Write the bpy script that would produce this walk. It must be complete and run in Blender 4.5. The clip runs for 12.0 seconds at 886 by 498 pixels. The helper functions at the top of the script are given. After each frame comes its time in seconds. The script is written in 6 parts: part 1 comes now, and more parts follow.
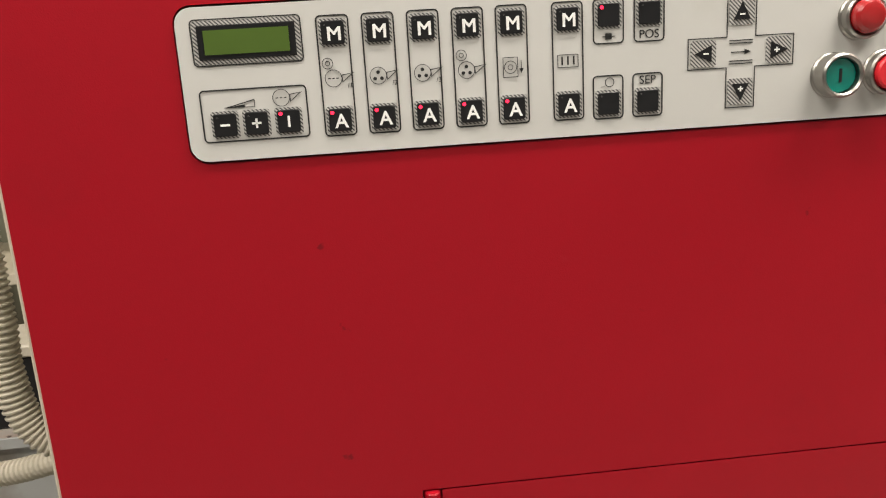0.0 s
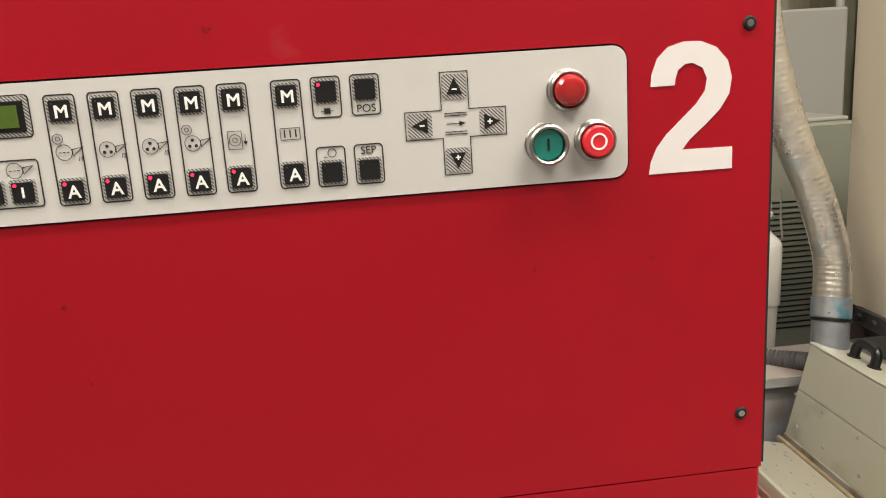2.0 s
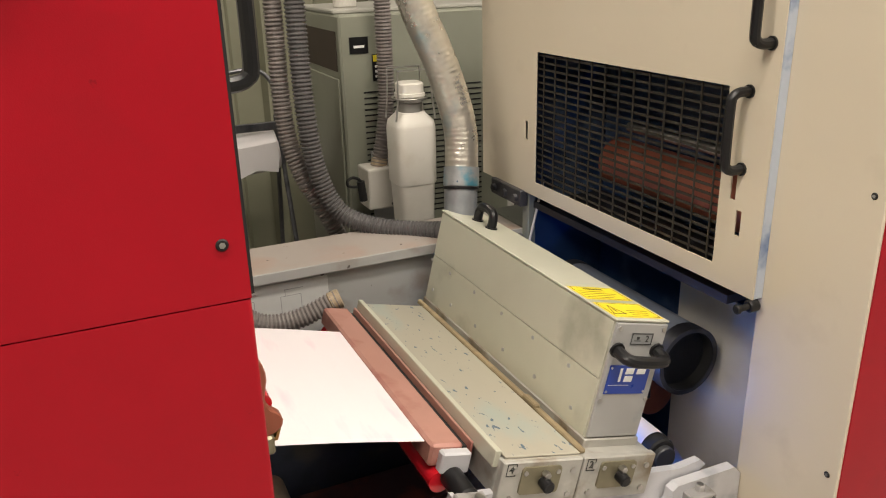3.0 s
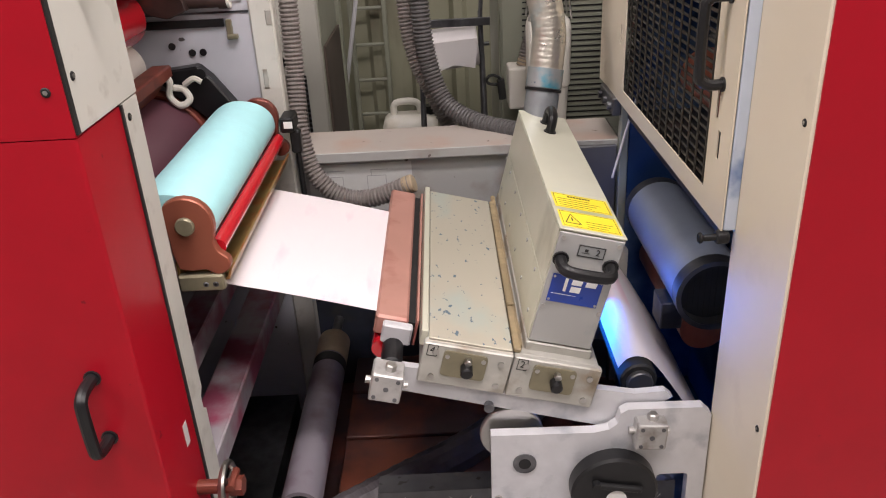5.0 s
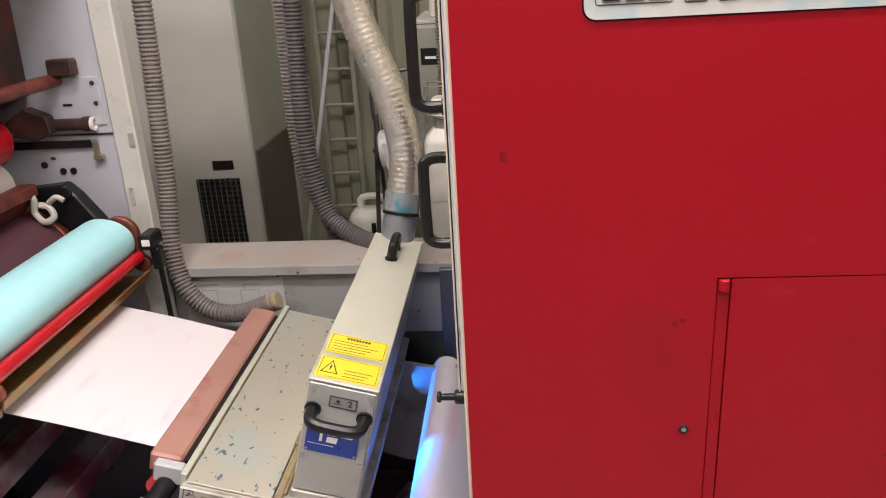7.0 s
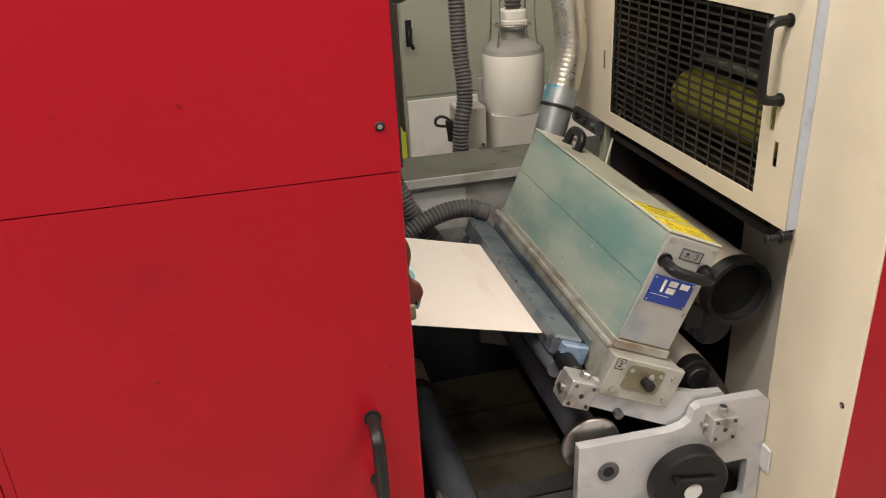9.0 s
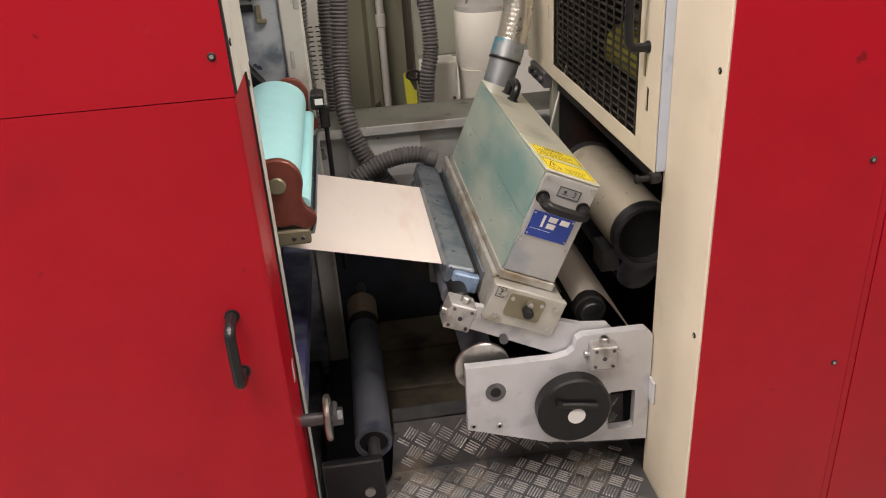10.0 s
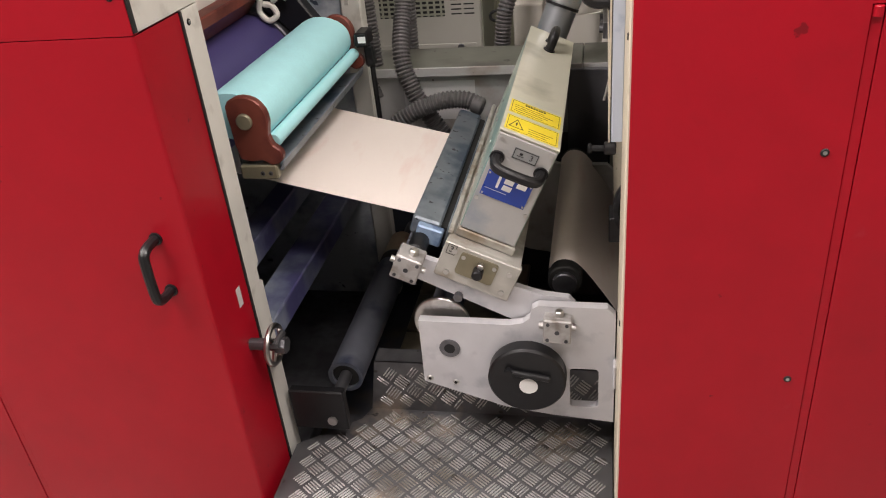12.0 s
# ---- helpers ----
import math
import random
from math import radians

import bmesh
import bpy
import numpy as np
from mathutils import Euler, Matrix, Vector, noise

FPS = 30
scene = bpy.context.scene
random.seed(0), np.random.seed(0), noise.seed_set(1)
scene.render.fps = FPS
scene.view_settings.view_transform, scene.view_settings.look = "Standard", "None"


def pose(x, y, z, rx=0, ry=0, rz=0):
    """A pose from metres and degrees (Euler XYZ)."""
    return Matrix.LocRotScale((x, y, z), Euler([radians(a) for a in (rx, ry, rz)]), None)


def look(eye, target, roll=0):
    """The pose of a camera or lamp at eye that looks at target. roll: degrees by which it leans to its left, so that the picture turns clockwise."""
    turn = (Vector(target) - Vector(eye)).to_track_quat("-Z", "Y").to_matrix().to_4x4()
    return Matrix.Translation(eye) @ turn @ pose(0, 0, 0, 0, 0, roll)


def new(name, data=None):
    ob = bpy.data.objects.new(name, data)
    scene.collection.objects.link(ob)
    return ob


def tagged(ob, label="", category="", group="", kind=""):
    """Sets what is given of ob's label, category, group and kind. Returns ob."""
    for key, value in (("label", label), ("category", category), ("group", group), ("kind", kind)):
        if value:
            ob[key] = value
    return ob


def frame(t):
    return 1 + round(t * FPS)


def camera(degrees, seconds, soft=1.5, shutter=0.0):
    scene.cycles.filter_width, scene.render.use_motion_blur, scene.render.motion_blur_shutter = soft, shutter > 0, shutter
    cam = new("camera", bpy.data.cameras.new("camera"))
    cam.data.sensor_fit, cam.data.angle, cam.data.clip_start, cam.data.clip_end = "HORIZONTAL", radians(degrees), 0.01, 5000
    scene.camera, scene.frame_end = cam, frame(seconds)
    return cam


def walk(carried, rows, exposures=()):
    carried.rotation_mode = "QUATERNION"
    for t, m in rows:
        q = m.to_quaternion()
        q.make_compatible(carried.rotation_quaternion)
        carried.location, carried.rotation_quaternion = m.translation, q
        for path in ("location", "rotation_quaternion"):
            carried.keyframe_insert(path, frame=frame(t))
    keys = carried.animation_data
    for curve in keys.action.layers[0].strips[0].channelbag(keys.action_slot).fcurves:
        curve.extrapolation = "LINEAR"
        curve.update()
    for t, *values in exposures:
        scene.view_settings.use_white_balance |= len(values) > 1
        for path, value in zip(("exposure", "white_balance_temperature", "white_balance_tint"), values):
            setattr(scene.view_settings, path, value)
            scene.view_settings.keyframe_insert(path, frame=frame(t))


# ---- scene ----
cam = camera(58.66, 12.0, soft=1.1)
PATH = [
    (0.0, (0.018, -0.526, 1.383), (0.180, 1.409, 0.902), -3.5),
    (0.5, (0.107, -0.549, 1.427), (0.231, 1.391, 0.956), -3.4),
    (1.0, (0.136, -0.571, 1.432), (0.234, 1.383, 1.019), -3.5),
    (1.5, (0.144, -0.569, 1.431), (0.232, 1.390, 1.039), -3.8),
    (2.0, (0.196, -0.573, 1.411), (0.397, 1.367, 0.967), -3.7),
    (2.5, (0.312, -0.615, 1.374), (0.809, 1.235, 0.797), -2.4),
    (3.0, (0.408, -0.628, 1.336), (1.179, 1.083, 0.643), -1.5),
    (3.2, (0.459, -0.629, 1.324), (1.244, 1.057, 0.588), -0.9),
    (4.8, (0.877, -0.792, 1.321), (0.998, 1.014, 0.471), -2.3),
    (5.0, (0.909, -0.817, 1.313), (0.886, 0.982, 0.438), -3.2),
    (5.5, (1.001, -0.792, 1.308), (0.788, 0.982, 0.411), -4.5),
    (6.0, (1.100, -0.690, 1.321), (0.868, 1.080, 0.418), -4.4),
    (6.5, (1.229, -0.694, 1.361), (0.998, 1.114, 0.537), -4.0),
    (6.7, (1.286, -0.711, 1.389), (1.059, 1.121, 0.618), -3.7),
    (8.3, (1.668, -0.810, 1.382), (1.973, 1.065, 0.754), -4.2),
    (8.5, (1.726, -0.794, 1.360), (2.077, 1.053, 0.679), -3.8),
    (9.0, (1.908, -0.788, 1.340), (2.297, 0.989, 0.509), -3.0),
    (9.5, (2.056, -0.903, 1.332), (2.364, 0.867, 0.453), -3.5),
    (10.0, (2.180, -0.980, 1.319), (2.369, 0.801, 0.428), -3.8),
    (10.5, (2.297, -0.917, 1.294), (2.394, 0.855, 0.372), -1.7),
    (11.0, (2.410, -0.849, 1.287), (2.336, 0.888, 0.297), -2.1),
    (11.5, (2.521, -0.894, 1.289), (2.192, 0.805, 0.286), -4.4),
    (12.0, (2.647, -0.948, 1.308), (2.256, 0.742, 0.314), -5.8),
]
walk(cam, [(t, look(eye, target, roll)) for t, eye, target, roll in PATH],
     exposures=[(0.0, -0.30, 6450, 9), (2.0, -0.17, 6650, 10), (3.2, -0.10, 6750, 12), (4.8, -0.08, 6200, 19), (6.5, -0.20, 6200, 21), (8.3, 0.04, 6600, 9), (9.2, 0.10, 6600, 13), (10.5, 0.14, 6400, 19), (11.2, 0.16, 6350, 20), (12.0, 0.10, 6300, 19)])

# ---- light: a closed hall with strip lights under its ceiling ----
world = bpy.data.worlds.new("world")
scene.world = world
world.use_nodes = True
world.node_tree.nodes["Background"].inputs[0].default_value = (0.9, 0.95, 1.0, 1)
world.node_tree.nodes["Background"].inputs[1].default_value = 0.008

STRIP_LIGHTS = [(x, y) for y in (-1.5, -0.45, 2.1) for x in (-1.3, 1.2, 3.7)]
for i, (lx, ly) in enumerate(STRIP_LIGHTS):
    lamp = bpy.data.lights.new("strip_light", "AREA")
    lamp.shape, lamp.size, lamp.size_y = "RECTANGLE", 1.5, 0.30
    lamp.energy, lamp.color = {-1.5: 47, -0.45: 86, 2.1: 6}[ly] * (0.85 if lx > 3 else 1.0), (1.0, 0.93, 0.83)
    new("strip_light_lamp", lamp).matrix_world = pose(lx, ly, 3.3)


def uv_glow(x, y, z, tx, ty, tz, power, long):
    lamp = bpy.data.lights.new("uv_leak", "AREA")
    lamp.shape, lamp.size, lamp.size_y = "RECTANGLE", long, 0.03
    lamp.energy, lamp.color, lamp.spread = power, (0.01, 0.20, 1.0), radians(150)
    new("uv_leak", lamp).matrix_world = look((x, y, z), (tx, ty, tz))


uv_glow(1.150, 0.42, 0.580, 1.215, 0.37, 0.555, 0.32, 0.14)
uv_glow(1.135, 0.56, 0.520, 1.200, 0.56, 0.530, 0.9, 0.48)

# ---- plan ----
UNIT = {1: -1.42, 2: 0.0, 3: 1.5276, 4: 2.9005, 5: 4.3}
LEFT, RIGHT, TOP, SEAM, BASE = -0.2194, 0.5119, 1.478, 1.069, 0.10


# ---- materials ----
def material(name, colour, rough=0.5, metal=0.0, vary=0.12, grain=40.0, stain=None, stain_amount=0.0, stain_scale=6.0,
             bump=0.0, bump_scale=400.0, coat=0.0, rough_vary=0.1, stretch=(1, 1, 1), per_object=0.0, spots=None, spot_level=0.72, spot_scale=60, spot_detail=2, spec=0.5, scuff=None):
    m = bpy.data.materials.new(name)
    m.use_nodes = True
    nt = m.node_tree
    n, ln = nt.nodes, nt.links
    b = n["Principled BSDF"]
    tc = n.new("ShaderNodeTexCoord")
    mp = n.new("ShaderNodeMapping")
    mp.inputs["Scale"].default_value = stretch
    ln.new(tc.outputs["Object"], mp.inputs[0])

    def noise_tex(scale, detail=4.0):
        t = n.new("ShaderNodeTexNoise")
        t.inputs["Scale"].default_value, t.inputs["Detail"].default_value = scale, detail
        ln.new(mp.outputs[0], t.inputs["Vector"])
        return t

    def ramp(src, lo, hi):
        r = n.new("ShaderNodeMapRange")
        r.inputs["From Min"].default_value, r.inputs["From Max"].default_value = lo, hi
        ln.new(src, r.inputs[0])
        return r.outputs[0]

    def mix(fac, a, c):
        x = n.new("ShaderNodeMix")
        x.data_type = "RGBA"
        ln.new(fac, x.inputs[0])
        for s, v in ((6, a), (7, c)):
            if isinstance(v, tuple):
                x.inputs[s].default_value = (*v, 1)
            else:
                ln.new(v, x.inputs[s])
        return x.outputs[2]

    dark = tuple(c * (1 - vary) for c in colour)
    light = tuple(min(1, c * (1 + vary)) for c in colour)
    fine, broad = noise_tex(grain), noise_tex(grain / 9, 3)
    col = mix(ramp(fine.outputs[0], 0.3, 0.7), dark, light)
    col = mix(ramp(broad.outputs[0], 0.62, 0.38), col, tuple(c * (1 - vary * 1.2) for c in colour))
    if stain:
        s = noise_tex(stain_scale, 8)
        edge = 0.60 - stain_amount * 0.3
        col = mix(ramp(s.outputs[0], edge, edge + 0.16), col, stain)
    if spots:
        s = noise_tex(spot_scale, spot_detail)
        col = mix(ramp(s.outputs[0], spot_level, spot_level + 0.03), col, spots)
    if scuff:
        # pale rubbed marks, sparse and short
        s = noise_tex(15.0, 10)
        faint = n.new("ShaderNodeMath")
        faint.operation, faint.inputs[1].default_value = "MULTIPLY", 0.28
        ln.new(ramp(s.outputs[0], 0.69, 0.78), faint.inputs[0])
        col = mix(faint.outputs[0], col, scuff)
    if per_object:
        oi = n.new("ShaderNodeObjectInfo")
        hs = n.new("ShaderNodeHueSaturation")
        ln.new(oi.outputs["Random"], hs.inputs["Fac"])
        hs.inputs["Value"].default_value = 1 - per_object
        ln.new(col, hs.inputs["Color"])
        col = hs.outputs[0]
    ln.new(col, b.inputs["Base Color"])
    rr = n.new("ShaderNodeMapRange")
    rr.inputs["To Min"].default_value, rr.inputs["To Max"].default_value = max(0.02, rough - rough_vary), min(1, rough + rough_vary)
    ln.new(noise_tex(grain / 3, 5).outputs[0], rr.inputs[0])
    ln.new(rr.outputs[0], b.inputs["Roughness"])
    b.inputs["Metallic"].default_value = metal
    b.inputs["Coat Weight"].default_value = coat
    b.inputs["Specular IOR Level"].default_value = spec
    if bump:
        bm_ = n.new("ShaderNodeBump")
        bm_.inputs["Strength"].default_value, bm_.inputs["Distance"].default_value = bump, 0.001
        ln.new(noise_tex(bump_scale, 2).outputs[0], bm_.inputs["Height"])
        ln.new(bm_.outputs[0], b.inputs["Normal"])
    return m


def glow(name, colour, strength):
    m = material(name, colour, 0.4)
    b = m.node_tree.nodes["Principled BSDF"]
    b.inputs["Emission Color"].default_value, b.inputs["Emission Strength"].default_value = (*colour, 1), strength
    return m


RED = material("red_paint", (0.325, 0.0042, 0.0125), 0.40, vary=0.07, grain=11, bump=0.10, bump_scale=900, stain=(0.262, 0.005, 0.0115), stain_amount=0.06,
               stain_scale=5.5, spots=(0.16, 0.004, 0.008), spot_level=0.702, spot_scale=33, spot_detail=9, spec=0.25, scuff=(0.40, 0.075, 0.085))
BEIGE = material("cream_paint", (0.58, 0.515, 0.40), 0.45, vary=0.05, grain=8, stain=(0.48, 0.42, 0.32), stain_amount=0.02, stain_scale=7, bump=0.05)
GREY_PAINT = material("grey_paint", (0.50, 0.50, 0.52), 0.45, vary=0.06, grain=12, stain=(0.22, 0.16, 0.14), stain_amount=0.12, stain_scale=9)
BLUE_GREY = material("blue_grey_paint", (0.45, 0.50, 0.58), 0.4, vary=0.07, grain=12, stain=(0.10, 0.16, 0.30), stain_amount=0.15, stain_scale=14)
STRIP = material("strip_paint", (0.56, 0.55, 0.50), 0.4, vary=0.06, grain=15, stain=(0.38, 0.36, 0.32), stain_amount=0.06, stain_scale=20)
PANEL_GREY = material("silver_foil", (0.60, 0.59, 0.565), 0.4, metal=0.15, vary=0.03, grain=30, stain=(0.56, 0.55, 0.52), stain_amount=0.0, stain_scale=18)
PANEL_BLUE = material("silver_foil_stained", (0.60, 0.60, 0.57), 0.4, metal=0.15, vary=0.03, grain=30, stain=(0.34, 0.50, 0.55), stain_amount=0.22, stain_scale=16)
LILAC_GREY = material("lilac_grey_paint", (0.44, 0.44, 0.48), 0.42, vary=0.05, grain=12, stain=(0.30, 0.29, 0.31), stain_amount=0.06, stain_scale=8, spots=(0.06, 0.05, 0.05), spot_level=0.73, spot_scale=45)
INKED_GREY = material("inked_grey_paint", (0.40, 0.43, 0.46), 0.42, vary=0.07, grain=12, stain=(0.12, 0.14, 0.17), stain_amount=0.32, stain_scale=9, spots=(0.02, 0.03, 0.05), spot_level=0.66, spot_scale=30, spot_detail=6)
DARK_IRON = material("ink_crusted_iron", (0.055, 0.030, 0.026), 0.45, metal=0.2, vary=0.35, grain=25, stain=(0.12, 0.030, 0.022), stain_amount=0.3, stain_scale=14)
BLACK = material("black_plastic", (0.010, 0.010, 0.011), 0.36, vary=0.2, grain=60, spec=0.35)
RUBBER = material("black_rubber", (0.010, 0.010, 0.010), 0.7, vary=0.2, grain=60)
INK = material("print_black", (0.015, 0.015, 0.015), 0.5)
def hatched(name, pale, dark, pitch):
    """Fine diagonal hatching, printed."""
    m = material(name, pale, 0.5, vary=0.03)
    nt = m.node_tree
    tc, wave, mixer = nt.nodes.new("ShaderNodeTexCoord"), nt.nodes.new("ShaderNodeTexWave"), nt.nodes.new("ShaderNodeMix")
    wave.bands_direction, wave.inputs["Scale"].default_value = "DIAGONAL", 0.314 / pitch
    mixer.data_type = "RGBA"
    mixer.inputs[6].default_value, mixer.inputs[7].default_value = (*pale, 1), (*dark, 1)
    nt.links.new(tc.outputs["Object"], wave.inputs["Vector"])
    nt.links.new(wave.outputs["Fac"], mixer.inputs[0])
    nt.links.new(mixer.outputs[2], nt.nodes["Principled BSDF"].inputs["Base Color"])
    return m


HATCH = hatched("hatched_print", (0.50, 0.49, 0.47), (0.03, 0.03, 0.03), 0.0013)
BOLT = material("black_oxide", (0.016, 0.015, 0.015), 0.6, vary=0.2, grain=60, spec=0.2)
WHITE = material("white_print", (0.82, 0.82, 0.80), 0.45, vary=0.02)
NUMBER = material("white_vinyl", (0.70, 0.67, 0.66), 0.35, vary=0.02, grain=10)
LCD = glow("lcd", (0.065, 0.115, 0.014), 0.07)
LED = glow("led_red", (1.0, 0.015, 0.05), 3.5)
LED_OFF = material("led_dark", (0.05, 0.05, 0.05), 0.3)
CHROME = material("chrome", (0.36, 0.345, 0.32), 0.34, metal=1.0, vary=0.1, grain=60)
STEEL = material("bright_steel", (0.55, 0.54, 0.52), 0.35, metal=1.0, vary=0.12, grain=50, stain=(0.20, 0.17, 0.14), stain_amount=0.1, stain_scale=20)
DARK_STEEL = material("dark_steel", (0.16, 0.16, 0.17), 0.45, metal=0.8, vary=0.25, grain=40, stain=(0.03, 0.03, 0.035), stain_amount=0.3)
ALU = material("milled_aluminium", (0.58, 0.58, 0.60), 0.42, metal=0.3, vary=0.08, grain=30, stain=(0.38, 0.39, 0.42), stain_amount=0.14, stain_scale=18)
CLAMP_GREY = material("cast_clamp", (0.44, 0.43, 0.42), 0.45, metal=0.5, vary=0.15, grain=40, stain=(0.22, 0.20, 0.18), stain_amount=0.25, stain_scale=30)
ALU_WORN = material("grimy_aluminium", (0.46, 0.45, 0.41), 0.45, metal=0.35, vary=0.12, grain=40, stain=(0.22, 0.17, 0.11), stain_amount=0.28, stain_scale=12)
LAMP_CREAM = material("lamp_cover_cream", (0.565, 0.56, 0.455), 0.38, metal=0.2, vary=0.05, grain=15, stain=(0.36, 0.36, 0.28), stain_amount=0.16, stain_scale=8)
LAMP_GREEN = material("lamp_cover_green", (0.43, 0.50, 0.43), 0.38, metal=0.3, vary=0.08, grain=12, stain=(0.20, 0.34, 0.32), stain_amount=0.45, stain_scale=7, stretch=(1, 0.4, 1))
PLATE_PAINTED = material("ink_spotted_plate", (0.50, 0.47, 0.38), 0.4, metal=0.25, vary=0.12, grain=14, stain=(0.36, 0.43, 0.40), stain_amount=0.28, stain_scale=8, stretch=(1, 0.55, 1),
                         spots=(0.09, 0.14, 0.19), spot_level=0.650, spot_scale=95, spot_detail=3)
PINK_METAL = material("ink_pink_metal", (0.50, 0.26, 0.21), 0.5, metal=0.2, vary=0.12, grain=20, stain=(0.30, 0.10, 0.08), stain_amount=0.25, stain_scale=10)
BLUE_METAL = material("ink_blue_metal", (0.19, 0.22, 0.245), 0.4, metal=0.4, vary=0.2, grain=18, stain=(0.06, 0.085, 0.12), stain_amount=0.36, stain_scale=12, spots=(0.03, 0.03, 0.035), spot_level=0.66, spot_scale=55)
BLUE_END = material("blue_inked_block", (0.26, 0.36, 0.50), 0.4, metal=0.2, vary=0.12, grain=25, stain=(0.08, 0.14, 0.26), stain_amount=0.3, stain_scale=25)
TAN = material("tan_collar", (0.42, 0.33, 0.22), 0.5, vary=0.15, grain=30)
RUST = material("brown_gum", (0.30, 0.23, 0.13), 0.6, vary=0.25, grain=60)
SIGN_BLUE = material("sign_blue", (0.015, 0.05, 0.32), 0.3, vary=0.05)
YELLOW = material("label_yellow", (0.80, 0.64, 0.03), 0.4, vary=0.04)
PAPER = material("white_paper", (0.80, 0.76, 0.76), 0.65, vary=0.015, grain=10)
PAPER_2 = material("pink_printed_paper", (0.74, 0.69, 0.71), 0.62, vary=0.015, grain=10, stain=(0.76, 0.56, 0.62), stain_amount=0.10, stain_scale=10, stretch=(2.2, 0.5, 1))
PAPER_3 = material("cream_paper", (0.80, 0.72, 0.66), 0.62, vary=0.015, grain=10, stain=(0.74, 0.60, 0.54), stain_amount=0.06, stain_scale=10, stretch=(2.2, 0.5, 1))
AQUA = material("aqua_cloth", (0.42, 0.79, 0.83), 0.55, vary=0.03, grain=200, bump=0.1, bump_scale=1500)
VIOLET = material("violet_plate", (0.115, 0.045, 0.06), 0.42, vary=0.06, grain=10)
VIOLET_BLUE = material("blue_violet_plate", (0.055, 0.045, 0.14), 0.42, vary=0.06, grain=10)
INK_RED = material("ink_red", (0.50, 0.010, 0.018), 0.18, vary=0.06, grain=8, coat=0.5)
RED_BROWN = material("inked_iron", (0.22, 0.055, 0.035), 0.4, metal=0.3, vary=0.2, grain=25, stain=(0.10, 0.02, 0.015), stain_amount=0.25, stain_scale=15)
COPPER = material("copper_end", (0.36, 0.11, 0.065), 0.38, metal=0.4, vary=0.15, grain=25)
BRASS = material("stained_brass", (0.36, 0.25, 0.09), 0.35, metal=0.5, vary=0.2, grain=20, stain=(0.42, 0.10, 0.012), stain_amount=0.34, stain_scale=14)
ROLL_WHITE = material("white_roller", (0.72, 0.68, 0.62), 0.5, vary=0.03)
HOSE = material("grey_hose", (0.20, 0.176, 0.165), 0.5, vary=0.12, grain=30)
HOSE_DARK = material("dark_hose", (0.095, 0.09, 0.09), 0.5, vary=0.12, grain=30)
HOSE_CREAM = material("cream_hose", (0.52, 0.47, 0.38), 0.5, vary=0.1, grain=30)
FOIL = material("aluminium_foil_duct", (0.76, 0.72, 0.64), 0.30, metal=0.85, vary=0.10, grain=60, bump=0.35, bump_scale=130, rough_vary=0.15, stain=(0.45, 0.55, 0.58), stain_amount=0.06, stain_scale=12)
SPIGOT = material("dull_spigot", (0.34, 0.36, 0.38), 0.36, metal=0.6, vary=0.15, grain=25, stain=(0.12, 0.18, 0.24), stain_amount=0.25, stain_scale=14)
GALV = material("galvanised", (0.42, 0.44, 0.45), 0.35, metal=0.6, vary=0.15, grain=30, stain=(0.10, 0.33, 0.44), stain_amount=0.42, stain_scale=22, spots=(0.02, 0.08, 0.16), spot_level=0.68, spot_scale=70)
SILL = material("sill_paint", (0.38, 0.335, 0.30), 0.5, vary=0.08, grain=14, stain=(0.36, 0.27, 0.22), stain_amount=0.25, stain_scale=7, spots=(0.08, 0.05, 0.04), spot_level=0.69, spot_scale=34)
SILL_FACE = material("sill_face", (0.36, 0.36, 0.35), 0.5, vary=0.06, grain=14, stain=(0.24, 0.21, 0.18), stain_amount=0.2, stain_scale=9, spots=(0.08, 0.06, 0.05), spot_level=0.72, spot_scale=40)
DARK_COVER = material("dark_cover", (0.085, 0.085, 0.095), 0.45, vary=0.2, grain=14, stain=(0.035, 0.035, 0.04), stain_amount=0.25, stain_scale=8)
TUBE_GREY = material("dusty_tube", (0.13, 0.115, 0.125), 0.5, vary=0.2, grain=16, stain=(0.05, 0.035, 0.045), stain_amount=0.25, stain_scale=9)
# cream darkened to stand for the shade on the blower; spots are its own
BLOWER_SHADED = material("shaded_cream_blower", (0.37, 0.33, 0.255), 0.45, vary=0.12, grain=14, stain=(0.24, 0.21, 0.16), stain_amount=0.2, stain_scale=9, spots=(0.06, 0.05, 0.04), spot_level=0.71, spot_scale=60)
LATCH = material("olive_latch_plate", (0.25, 0.225, 0.15), 0.42, metal=0.5, vary=0.15, grain=40)
# near-black: the shade inside the units put into the colour, with brown stains
DEEP_SHADE = material("interior_shade", (0.022, 0.020, 0.022), 0.5, vary=0.4, grain=14, stain=(0.07, 0.03, 0.02), stain_amount=0.2, stain_scale=5)
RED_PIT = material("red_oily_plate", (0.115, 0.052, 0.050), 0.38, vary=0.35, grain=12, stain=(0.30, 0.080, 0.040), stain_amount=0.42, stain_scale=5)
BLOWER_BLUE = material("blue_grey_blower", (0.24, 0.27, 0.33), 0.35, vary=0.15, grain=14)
DEEP_BLUE = material("blue_black_pit_plate", (0.035, 0.040, 0.055), 0.35, vary=0.4, grain=14, stain=(0.10, 0.085, 0.05), stain_amount=0.25, stain_scale=5)
OLIVE_PLATE = material("oily_plate", (0.24, 0.21, 0.145), 0.35, vary=0.2, grain=10, stain=(0.05, 0.045, 0.035), stain_amount=0.35, stain_scale=7)
